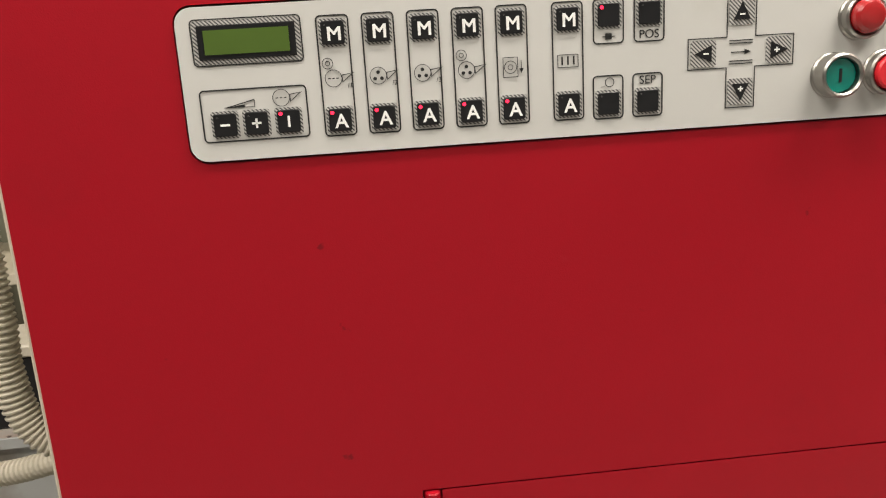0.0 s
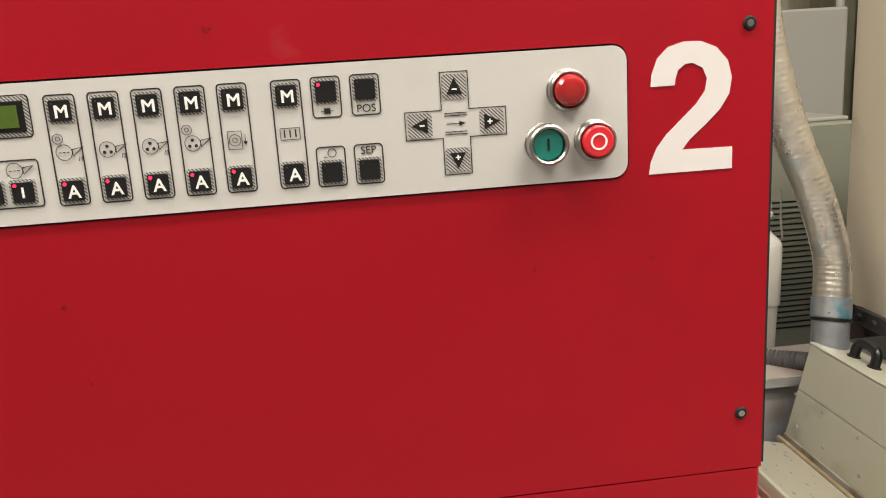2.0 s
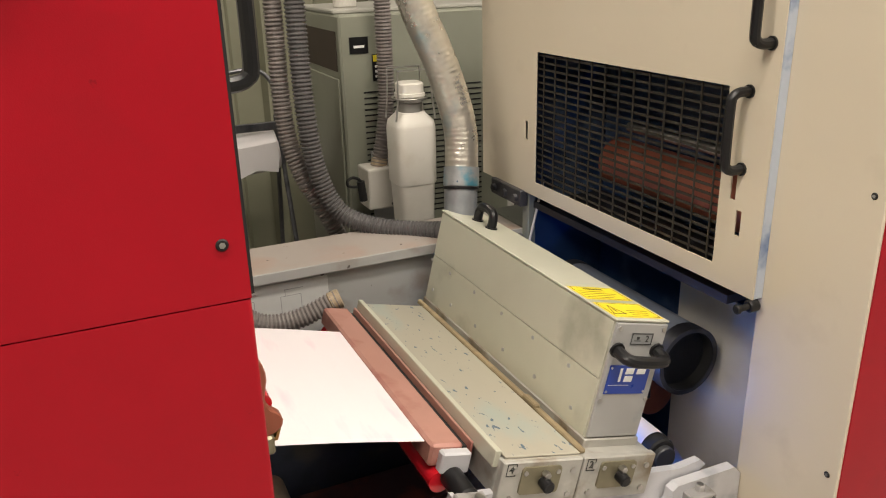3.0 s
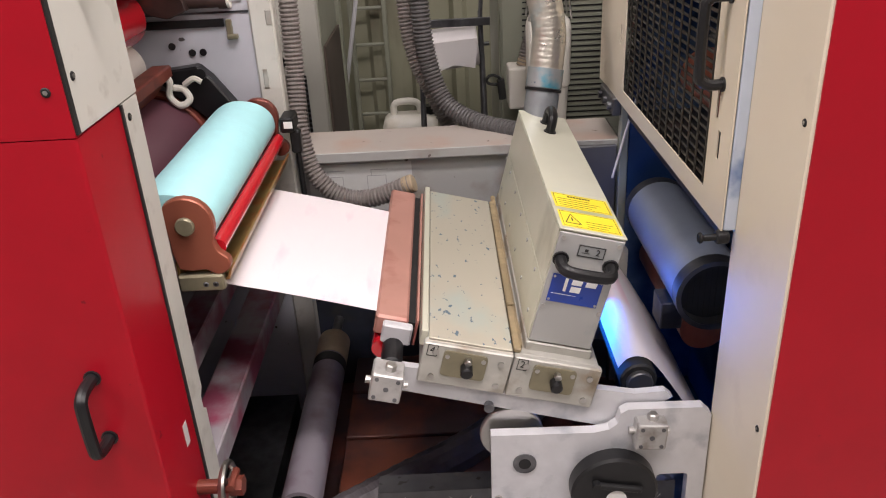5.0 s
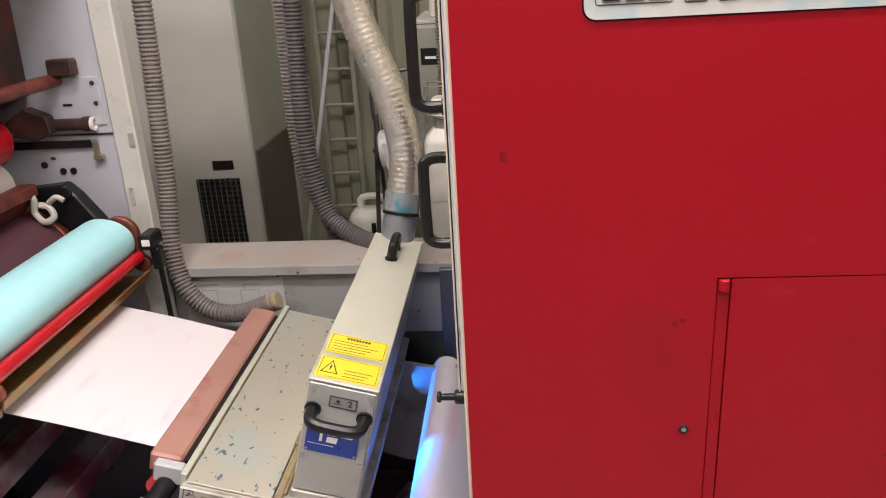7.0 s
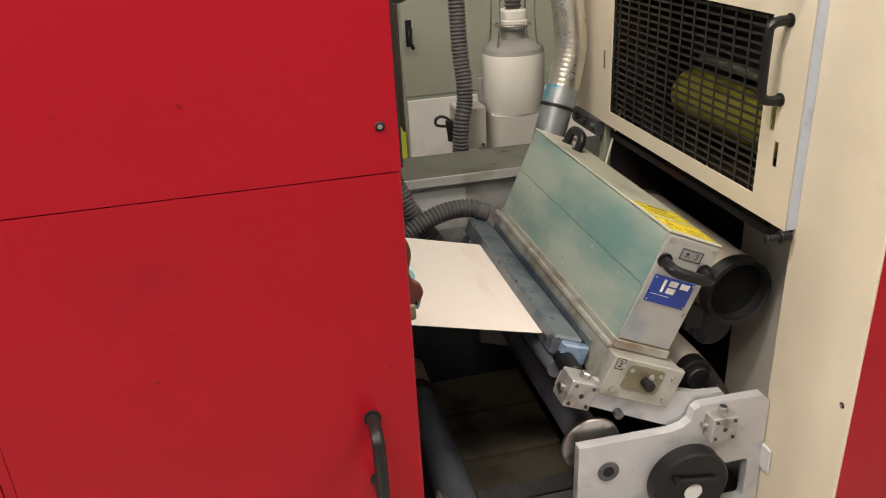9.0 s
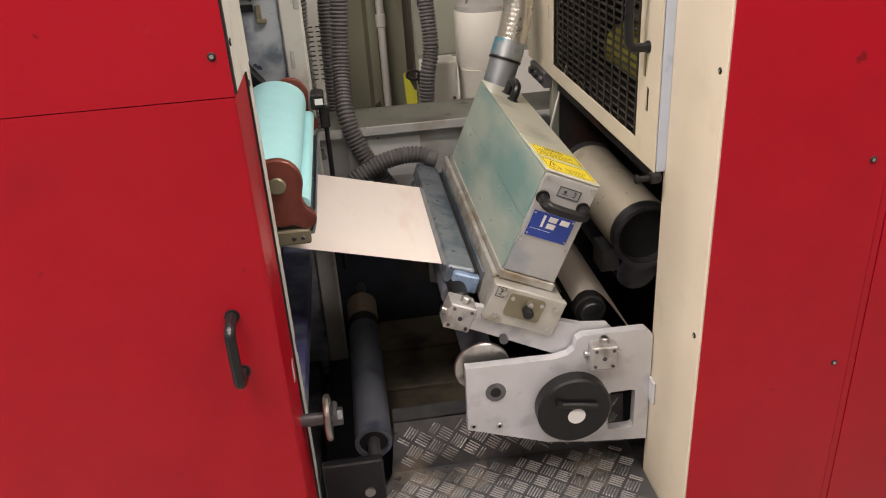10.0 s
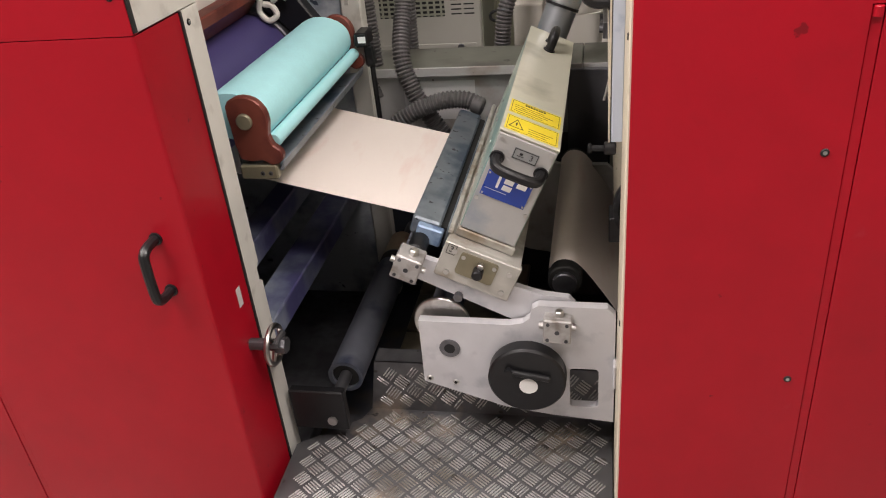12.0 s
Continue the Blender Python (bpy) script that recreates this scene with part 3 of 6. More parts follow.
def control_panel(unit, u, lights, foil):
    hole = rounded(u - 0.0975, 1.3235, u + 0.3985, 1.4200, 0.011, 6)
    panel = part("control_panel", prism(hole, -0.0018, 0.006), foil, unit, "silver-grey membrane control panel with keys and lights")
    y = -0.0020
    # display
    part("display_rim", outline_ring(u - 0.0885, 1.3835, u - 0.0195, 1.4125, 0.003, 0.0007, y, 0.0003), INK, panel)
    part("display_hatch", prism(rounded(u - 0.0875, 1.3845, u - 0.0205, 1.4115, 0.002), y - 0.0002, y), HATCH, panel)
    part("display_frame", box((u - 0.0845, y - 0.0012, 1.3875), (u - 0.0235, y - 0.0002, 1.4085), 0.0004), BLACK, panel)
    part("display", box((u - 0.0805, y - 0.0016, 1.3905), (u - 0.0275, y - 0.0012, 1.4055)), LCD, panel, "green liquid crystal display")
    # speed box
    part("outline", outline_ring(u - 0.0880, 1.3355, u - 0.0200, 1.3690, 0.003, 0.0009, y, 0.0002), INK, panel)
    bm = prism([(u - 0.0735, 1.3570), (u - 0.0535, 1.3570), (u - 0.0535, 1.3620)], y - 0.0002, y, holes=[[(u - 0.0700, 1.3573), (u - 0.0539, 1.3573), (u - 0.0539, 1.3612)]])
    prism([(u - 0.0735, 1.3570), (u - 0.060, 1.3570), (u - 0.060, 1.3588)], y - 0.0003, y, bm=bm)
    icon_rings(bm, u - 0.0345, 1.3615, "wave")
    part("symbol", bm, INK, panel)
    for x, t in ((-0.0735, "-"), (-0.0535, "+"), (-0.0330, "I")):
        key(panel, u, x, 1.3465, t, t == "I" and lights)
    # columns of keys
    cols = [(0.0, "wave_ring", "/1"), (0.0288, "dots", "/2"), (0.0576, "dots", "/3"), (0.0864, "dots_ring", ""), (0.1150, "web", ""), (0.1520, None, "")]
    for x, kind, sub in cols:
        part("outline", outline_ring(u + x - 0.0105, 1.3345, u + x + 0.0105, 1.4110, 0.003, 0.0009, y, 0.0002), INK, panel)
        key(panel, u, x, 1.4000, "M")
        key(panel, u, x, 1.3450, "A", lights and kind is not None)
        bm = bmesh.new()
        if kind:
            icon_rings(bm, u + x, 1.3715, kind)
            if sub:
                letters(sub, 0.0045, (u + x + 0.0085, y - 0.0001, 1.3665), bm, thick=0.0001)
        else:
            outline_ring(u + x - 0.0070, 1.3690, u + x + 0.0070, 1.3775, 0.0004, 0.0004, y, 0.0002, bm)
            letters("111", 0.0078, (u + x, y - 0.0001, 1.3732), bm, thick=0.0001, bold=0.0001)
        part("symbol", bm, INK, panel)
    for x, z, low, lit, word in ((0.1795, 1.4010, True, lights, ""), (0.2070, 1.4010, True, False, "POS"), (0.1790, 1.3440, False, False, ""), (0.2060, 1.3440, False, False, "SEP")):
        z0, z1 = (z - 0.0185, z + 0.0105) if low else (z - 0.0105, z + 0.0185)
        part("outline", outline_ring(u + x - 0.0105, z0, u + x + 0.0105, z1, 0.003, 0.0009, y, 0.0002), INK, panel)
        key(panel, u, x, z, "", lit)
        bm = bmesh.new()
        zz = z - 0.0137 if low else z + 0.0137
        if word:
            letters(word, 0.0078, (u + x, y - 0.0001, zz), bm, thick=0.0001)
        elif low:
            box((u + x - 0.0022, y - 0.0002, zz - 0.002), (u + x + 0.0022, y, zz + 0.002), bm=bm)
            box((u + x - 0.0045, y - 0.0002, zz - 0.0002), (u + x + 0.0045, y, zz + 0.0002), bm=bm)
        else:
            prism(circle(u + x + 0.001, zz, 0.0032, 14), y - 0.0002, y, holes=[circle(u + x + 0.001, zz, 0.0027, 14)], bm=bm)
            box((u + x - 0.005, y - 0.0002, zz - 0.003), (u + x - 0.0025, y, zz - 0.0026), bm=bm)
        part("symbol", bm, INK, panel)
    # register cross
    c, s, a = 0.2705, 0.0103, 0.0370
    cx, cz = u + c, 1.3722
    cross = [(s, -a), (s, -s), (a, -s), (a, s), (s, s), (s, a), (-s, a), (-s, s), (-a, s), (-a, -s), (-s, -s), (-s, -a)]
    inner = [(p - (0.0006 if p > 0 else -0.0006), q - (0.0006 if q > 0 else -0.0006)) for p, q in cross]
    part("outline", prism([(cx + p, cz + q) for p, q in cross], y - 0.0002, y, holes=[[(cx + p, cz + q) for p, q in inner]]), INK, panel)
    for dx, dz, arrow, t in ((0, 0.0262, "up", "-"), (0, -0.0262, "down", "+"), (-0.0262, 0, "left", "-"), (0.0262, 0, "right", "+")):
        key(panel, u, c + dx, 1.3722 + dz, t, False, arrow)
    bm = bmesh.new()
    for dz in (0.0076, 0.0058, -0.0076, -0.0058):
        box((cx - 0.0082, y - 0.0002, cz + dz - 0.0003), (cx + 0.0082, y, cz + dz + 0.0003), bm=bm)
    box((cx - 0.0068, y - 0.0002, cz - 0.0003), (cx + 0.004, y, cz + 0.0003), bm=bm)
    prism([(cx + 0.0025, cz - 0.0018), (cx + 0.0070, cz), (cx + 0.0025, cz + 0.0018)], y - 0.0002, y, bm=bm)
    part("symbol", bm, INK, panel)
    push_button(panel, u + 0.3530, 1.3905, "lamp")
    push_button(panel, u + 0.3355, 1.3528, "start")
    push_button(panel, u + 0.3725, 1.3528, "stop")
    return panel


DIGITS = {
    "2": [(-0.0325, 0.0170), (-0.0318, 0.0255), (-0.0275, 0.0370), (-0.0190, 0.0450), (-0.0070, 0.0482), (0.0060, 0.0478), (0.0180, 0.0428), (0.0270, 0.0328), (0.0303, 0.0205),
          (0.0285, 0.0085), (0.0215, -0.0025), (0.0100, -0.0135), (-0.0020, -0.0235), (-0.0080, -0.0310), (0.0315, -0.0315), (0.0315, -0.0480), (-0.0340, -0.0480), (-0.0325, -0.0385),
          (-0.0280, -0.0285), (-0.0200, -0.0185), (-0.0090, -0.0085), (0.0030, 0.0025), (0.0095, 0.0115), (0.0110, 0.0205), (0.0075, 0.0285), (0.0000, 0.0325), (-0.0060, 0.0320),
          (-0.0115, 0.0280), (-0.0135, 0.0215), (-0.0140, 0.0170)],
    "3": [(-0.0330, -0.0190), (-0.0310, -0.0300), (-0.0230, -0.0420), (-0.0110, -0.0480), (0.0040, -0.0482), (0.0190, -0.0440), (0.0290, -0.0330), (0.0315, -0.0190), (0.0280, -0.0060),
          (0.0200, 0.0015), (0.0270, 0.0110), (0.0295, 0.0220), (0.0265, 0.0350), (0.0170, 0.0450), (0.0020, 0.0482), (-0.0130, 0.0450), (-0.0240, 0.0370), (-0.0295, 0.0240),
          (-0.0115, 0.0210), (-0.0080, 0.0290), (0.0000, 0.0325), (0.0080, 0.0300), (0.0110, 0.0215), (0.0080, 0.0130), (0.0000, 0.0090), (-0.0060, 0.0090), (-0.0060, -0.0060),
          (0.0030, -0.0070), (0.0100, -0.0110), (0.0125, -0.0190), (0.0095, -0.0280), (0.0010, -0.0325), (-0.0080, -0.0300), (-0.0130, -0.0210)],
}


def digit(unit, u, text):
    """The unit's number, 96 mm high."""
    part("number", prism([(u + 0.4495 + a, 1.3715 + b) for a, b in DIGITS[text]], -0.0006, 0.0), NUMBER, unit, "large white vinyl number")


# ---- printing unit ----
def grille_door(unit, u, deep):
    x0, x1 = u - 0.2440, u - 0.2235
    opening = [(0.266, 0.868), (0.815, 0.868), (0.815, 1.148), (0.266, 1.148)]
    slots = [[(y - 0.0055, z - 0.020), (y + 0.0055, z - 0.020), (y + 0.0055, z + 0.020), (y - 0.0055, z + 0.020)] for y, z in ((0.238, 1.000), (0.222, 0.946), (0.853, 0.977))]
    door = part("grille_door", prism([(0.176, 0.836), (1.06, 0.836), (1.06, 1.62), (0.176, 1.62)], x0, x0 + 0.0022, "x", holes=[opening] + slots), BEIGE, unit, "cream sheet metal door with a black wire grille")
    bm = box((x0 + 0.004, 0.176, 0.836), (x1, 0.181, 1.62), 0.001)
    box((x0 + 0.004, 0.181, 0.836), (x1, 1.06, 0.841), 0.001, bm=bm)
    part("door_edge", bm, BLUE_GREY, door, "bluish stained folded edge")
    xm = x0 + 0.006
    for i in range(13):
        y = 0.266 + 0.549 * (i + 0.5) / 13
        part_shared("bar", ("gv", deep), lambda: rod((0, 0, 0.864), (0, 0, 1.152), 0.0019, 6), GRILLE, door, (xm, y, 0))
    for i in range(20):
        z = 0.868 + 0.28 * (i + 0.5) / 20
        part_shared("bar", "gh", lambda: box((-0.0012, 0.262, -0.0021), (0.0012, 0.819, 0.0021)), GRILLE, door, (xm + 0.0022, 0, z))
    bow_handle((x0, 0.226, 1.030), (x0, 0.226, 1.145), (-0.034, 0, 0), 0.0075, door)
    bow_handle((x0, 0.150 + 0.045, 1.215), (x0, 0.195, 1.345), (-0.034, 0, 0), 0.0075, door)
    bm = rod((x0 - 0.006, 0.178, 0.826), (x0 + 0.012, 0.178, 0.826), 0.010, 16, bevel=0.002)
    rod((x0 - 0.024, 0.178, 0.826), (x0 - 0.006, 0.178, 0.826), 0.005, 12, bm=bm)
    rod((x0 - 0.030, 0.178, 0.826), (x0 - 0.024, 0.178, 0.826), 0.008, 12, bm=bm, bevel=0.002)
    part("latch_knob", bm, BLACK, door, smooth=True)
    # hinge brackets at the rear lower corner
    bm = box((x0 - 0.010, 0.86, 0.800), (x0 + 0.01, 1.0, 0.838), 0.002)
    for y in (0.88, 0.93, 0.98):
        rod((x0 - 0.018, y, 0.818), (x0 - 0.01, y, 0.818), 0.009, 10, bm=bm)
    part("hinge", bm, DARK_STEEL, door)


GRILLE = material("black_wire", (0.050, 0.044, 0.036), 0.45, metal=0.5, vary=0.35, grain=90)
SHARED = {}


def part_shared(name, code, make, mat, parent, at, turn=None):
    if code not in SHARED:
        me = bpy.data.meshes.new(name)
        bm = make()
        bm.normal_update()
        bm.to_mesh(me)
        bm.free()
        for m in (mat if isinstance(mat, (list, tuple)) else [mat]):
            me.materials.append(m)
        SHARED[code] = me
    ob = new(name, SHARED[code])
    ob.matrix_world = Matrix.Translation(at) @ (turn or Matrix())
    if parent is not None:
        ob.parent = parent
        ob.matrix_parent_inverse = parent.matrix_world.inverted()
    return ob


def rollers(unit, u, plate, low, bay):
    """The inking rollers that show from the side, between the two frames."""
    y0, y1 = 0.20, 0.855
    part("ink_roller", rod((u + 0.262, y0, 1.068), (u + 0.262, 0.81, 1.068), 0.058, 40), INK_RED if bay == 2 else BLUE_METAL, unit, "glossy inked roller", smooth=True)
    part("white_roller", rod((u + 0.246, y0, 0.970), (u + 0.246, 0.81, 0.970), 0.054, 40), ROLL_WHITE, unit, smooth=True)
    part("doctor_bar", box((u + 0.315, y0, 0.950), (u + 0.355, 0.80, 0.975), 0.003, m=None), RED_BROWN, unit, "ink-stained reddish bar")
    part("ink_duct", prism([(u + 0.24, 0.905), (u + 0.31, 0.91), (u + 0.345, 0.95), (u + 0.335, 0.955), (u + 0.26, 0.925)], y0, 0.80), RED_BROWN, unit)
    part("plate_cylinder", rod((u + 0.290, y0, 0.795), (u + 0.290, 0.80, 0.795), 0.113, 48, bevel=0.002), plate, unit, "dark violet plate cylinder", smooth=True)
    part("cylinder_rim", rod((u + 0.290, 0.80, 0.795), (u + 0.290, 0.845, 0.795), 0.119, 48, bevel=0.003), RED_BROWN if bay == 2 else DARK_STEEL, unit, smooth=True)
    part("cross_rod", rod((u + 0.415, y0, 1.182), (u + 0.415, 0.86, 1.182), 0.014, 20), RED_BROWN, unit, smooth=True)
    # lever arm at the rear frame, with a pale cable clip
    bm = prism([(u + 0.30, 0.955), (u + 0.40, 0.965), (u + 0.425, 0.94), (u + 0.475, 0.868), (u + 0.46, 0.845), (u + 0.42, 0.84), (u + 0.34, 0.91)], 0.815, 0.855, bevel=0.004)
    rod((u + 0.41, 0.81, 0.952), (u + 0.41, 0.80, 0.952), 0.012, 14, bm=bm)
    part("lever_arm", bm, BLACK, unit)
    part("cable_clip", sweep(smooth_path([(u + 0.378, 0.79, 0.935), (u + 0.400, 0.785, 0.948), (u + 0.415, 0.785, 0.940)], 5), 0.006, 8), PLASTIC_WHITE, unit, smooth=True)
    part("cable_clip", sweep(smooth_path([(u + 0.315, 0.80, 0.955), (u + 0.335, 0.785, 0.965), (u + 0.352, 0.78, 0.945), (u + 0.345, 0.785, 0.915), (u + 0.365, 0.78, 0.895), (u + 0.385, 0.785, 0.905), (u + 0.375, 0.79, 0.925), (u + 0.355, 0.79, 0.93)], 6), 0.007, 8), PLASTIC_WHITE, unit, smooth=True)
    # impression roller wrapped in aqua cloth, between two copper-red cheeks
    cloth = [(0.425, 0.868), (0.440, 0.884), (0.470, 0.896), (0.505, 0.894), (0.532, 0.882), (0.548, 0.864), (0.552, 0.842), (0.547, 0.824), (0.530, 0.812), (0.470, 0.815), (0.430, 0.845)]
    ring = [tuple(p) for p in smooth_ring(cloth, 4)]
    part("cloth_roller", prism([(u + a, b) for a, b in ring], 0.268, 0.785), AQUA, unit, "pale aqua cloth wrapped round a roller", smooth=True)
    cheek = [(0.486, 0.880), (0.500, 0.893), (0.520, 0.897), (0.542, 0.890), (0.556, 0.872), (0.559, 0.850), (0.554, 0.826), (0.560, 0.808), (0.572, 0.798), (0.572, 0.780), (0.552, 0.770), (0.535, 0.780), (0.495, 0.782), (0.488, 0.840)]
    part("cheek_plate", prism([(u + a, b) for a, b in smooth_ring(cheek, 2)], 0.248, 0.264, bevel=0.002), COPPER if bay == 2 else RED_BROWN, unit, "copper-red cheek plate of the roller")
    part("cheek_hub", rod((u + 0.518, 0.248, 0.854), (u + 0.518, 0.240, 0.854), 0.0145, 20, bevel=0.002), LATCH, unit, smooth=True)
    part("cheek_plate", prism([(u + a, b) for a, b in smooth_ring(cheek, 2)], 0.790, 0.806, bevel=0.002), RED_BROWN, unit)
    part("wash_roller", rod((u + 0.553, 0.268, 0.808), (u + 0.553, 0.788, 0.808), 0.013, 20), INK_RED if bay == 2 else AQUA, unit, smooth=True)
    part("drip_tray", prism([(u + 0.488, 0.790), (u + 0.488, 0.758), (u + 0.566, 0.758), (u + 0.572, 0.776), (u + 0.569, 0.777), (u + 0.563, 0.762), (u + 0.492, 0.762), (u + 0.492, 0.790)], 0.256, 0.790), BRASS if bay == 2 else BLUE_METAL, unit, "ink-stained drip tray under the roller")
    part("tray_block", box((u + 0.490, 0.244, 0.745), (u + 0.560, 0.262, 0.772), 0.003), LATCH, unit)
    for dx in (0.532, 0.547):
        screw((u + dx, 0.244, 0.757), 0.005, (0, -1, 0), unit, DARK_STEEL, "screw")
    # sensor on the rear cheek
    bm = box((u + 0.562, 0.775, 0.825), (u + 0.592, 0.835, 0.858), 0.004)
    box((u + 0.578, 0.790, 0.775), (u + 0.600, 0.815, 0.826), 0.004, bm=bm)
    rod((u + 0.590, 0.803, 0.776), (u + 0.590, 0.815, 0.40), 0.006, 10, bm=bm)
    part("sensor", bm, BLACK, unit, "black sensor head with cable")
    part("sensor_label", box((u + 0.572, 0.7735, 0.836), (u + 0.590, 0.7748, 0.850)), WHITE, unit)
    # lower cross beams
    for x, z, w in ((0.478, 0.450, 0.066), (0.418, 0.552, 0.055)):
        part("cross_beam", box((u + x - w / 2, 0.17, z - 0.030), (u + x + w / 2, 0.86, z + 0.022), 0.003), BEAM_PINK if bay == 2 else BEAM_BLUE, unit, "ink-stained steel cross beam")
        part("beam_stud", rod((u + x + 0.01, 0.15, z - 0.015), (u + x + 0.01, 0.17, z - 0.015), 0.012, 12), DARK_STEEL, unit)
    # hand wheel
    c = Vector((u + 0.556, 0.094, 0.494))
    bm = bmesh.new()
    ringpts = [c + Vector((0, 0.034 * math.cos(k), 0.034 * math.sin(k))) for k in (2 * math.pi * i / 28 for i in range(29))]
    sweep(ringpts, 0.0055, 8, bm=bm)
    for k in (0, 2.1, 4.2):
        rod(c, c + Vector((0, 0.034 * math.cos(k), 0.034 * math.sin(k))), 0.004, 6, bm=bm)
    wheel = part("hand_wheel", bm, CHROME, unit, "bright steel hand wheel", smooth=True)
    bm = rod(c - Vector((0.05, 0, 0)), c + Vector((0.004, 0, 0)), 0.011, 16)
    rod(c + Vector((0.004, 0, 0)), c + Vector((0.024, 0, 0)), 0.015, 6, bm=bm)
    rod(c + Vector((0.010, -0.02, 0.012)), c + Vector((0.010, 0.02, 0.012)), 0.006, 8, bm=bm)
    part("wheel_hub", bm, DARK_STEEL if bay == 3 else RED_BROWN, wheel)
    # free roller low in the bay
    part("guide_roller", rod((u + 0.622, 0.74, low), (u + 0.622, 0.225, low), 0.036, 32, hollow=0.008), PINK_GREY if bay == 2 else DARK_ROLLER, unit, "stained steel guide roller", smooth=True)
    part("roller_band", rod((u + 0.622, 0.665, low), (u + 0.622, 0.635, low), 0.0366, 32), RUBBER, unit, smooth=True)
    part("roller_bearing", rod((u + 0.622, 0.245, low), (u + 0.622, 0.232, low), 0.028, 28), RUBBER, unit)
    part("roller_collar", rod((u + 0.622, 0.665, low), (u + 0.622, 0.765, low), 0.0365, 32, bevel=0.006), TAN, unit, smooth=True)
    part("roller_shaft", rod((u + 0.622, 0.18, low), (u + 0.622, 0.86, low), 0.012, 14), DARK_STEEL, unit, smooth=True)
    bm = box((u + 0.524, 0.160, low - 0.083), (u + 0.636, 0.180, low + 0.013), 0.003)
    part("roller_bracket", bm, BLACK, unit, "black bracket of the guide roller")
    part("bracket_plug", rod((u + 0.606, 0.160, low - 0.058), (u + 0.606, 0.156, low - 0.058), 0.010, 16), STEEL, unit)


BEAM_PINK = material("pink_stained_beam", (0.36, 0.33, 0.35), 0.4, vary=0.1, grain=20, stain=(0.24, 0.05, 0.09), stain_amount=0.6, stain_scale=9)
BEAM_BLUE = material("blue_stained_beam", (0.20, 0.23, 0.28), 0.4, vary=0.1, grain=20, stain=(0.06, 0.06, 0.15), stain_amount=0.6, stain_scale=9)
PINK_GREY = material("pink_grey_steel", (0.29, 0.26, 0.30), 0.38, metal=0.3, vary=0.15, grain=20, stain=(0.17, 0.12, 0.15), stain_amount=0.4, stain_scale=10)
DARK_ROLLER = material("blue_grey_steel", (0.15, 0.16, 0.19), 0.4, metal=0.4, vary=0.2, grain=20, stain=(0.03, 0.04, 0.07), stain_amount=0.3, stain_scale=10)


def smooth_ring(pts, n):
    v = [Vector((p[0], p[1], 0)) for p in pts]
    out = []
    for i in range(len(v)):
        p0, p1, p2, p3 = v[i - 1], v[i], v[(i + 1) % len(v)], v[(i + 2) % len(v)]
        for k in range(n):
            t = k / n
            q = 0.5 * ((2 * p1) + (p2 - p0) * t + (2 * p0 - 5 * p1 + 4 * p2 - p3) * t * t + (3 * p1 - p0 - 3 * p2 + p3) * t ** 3)
            out.append((q.x, q.y))
    return out


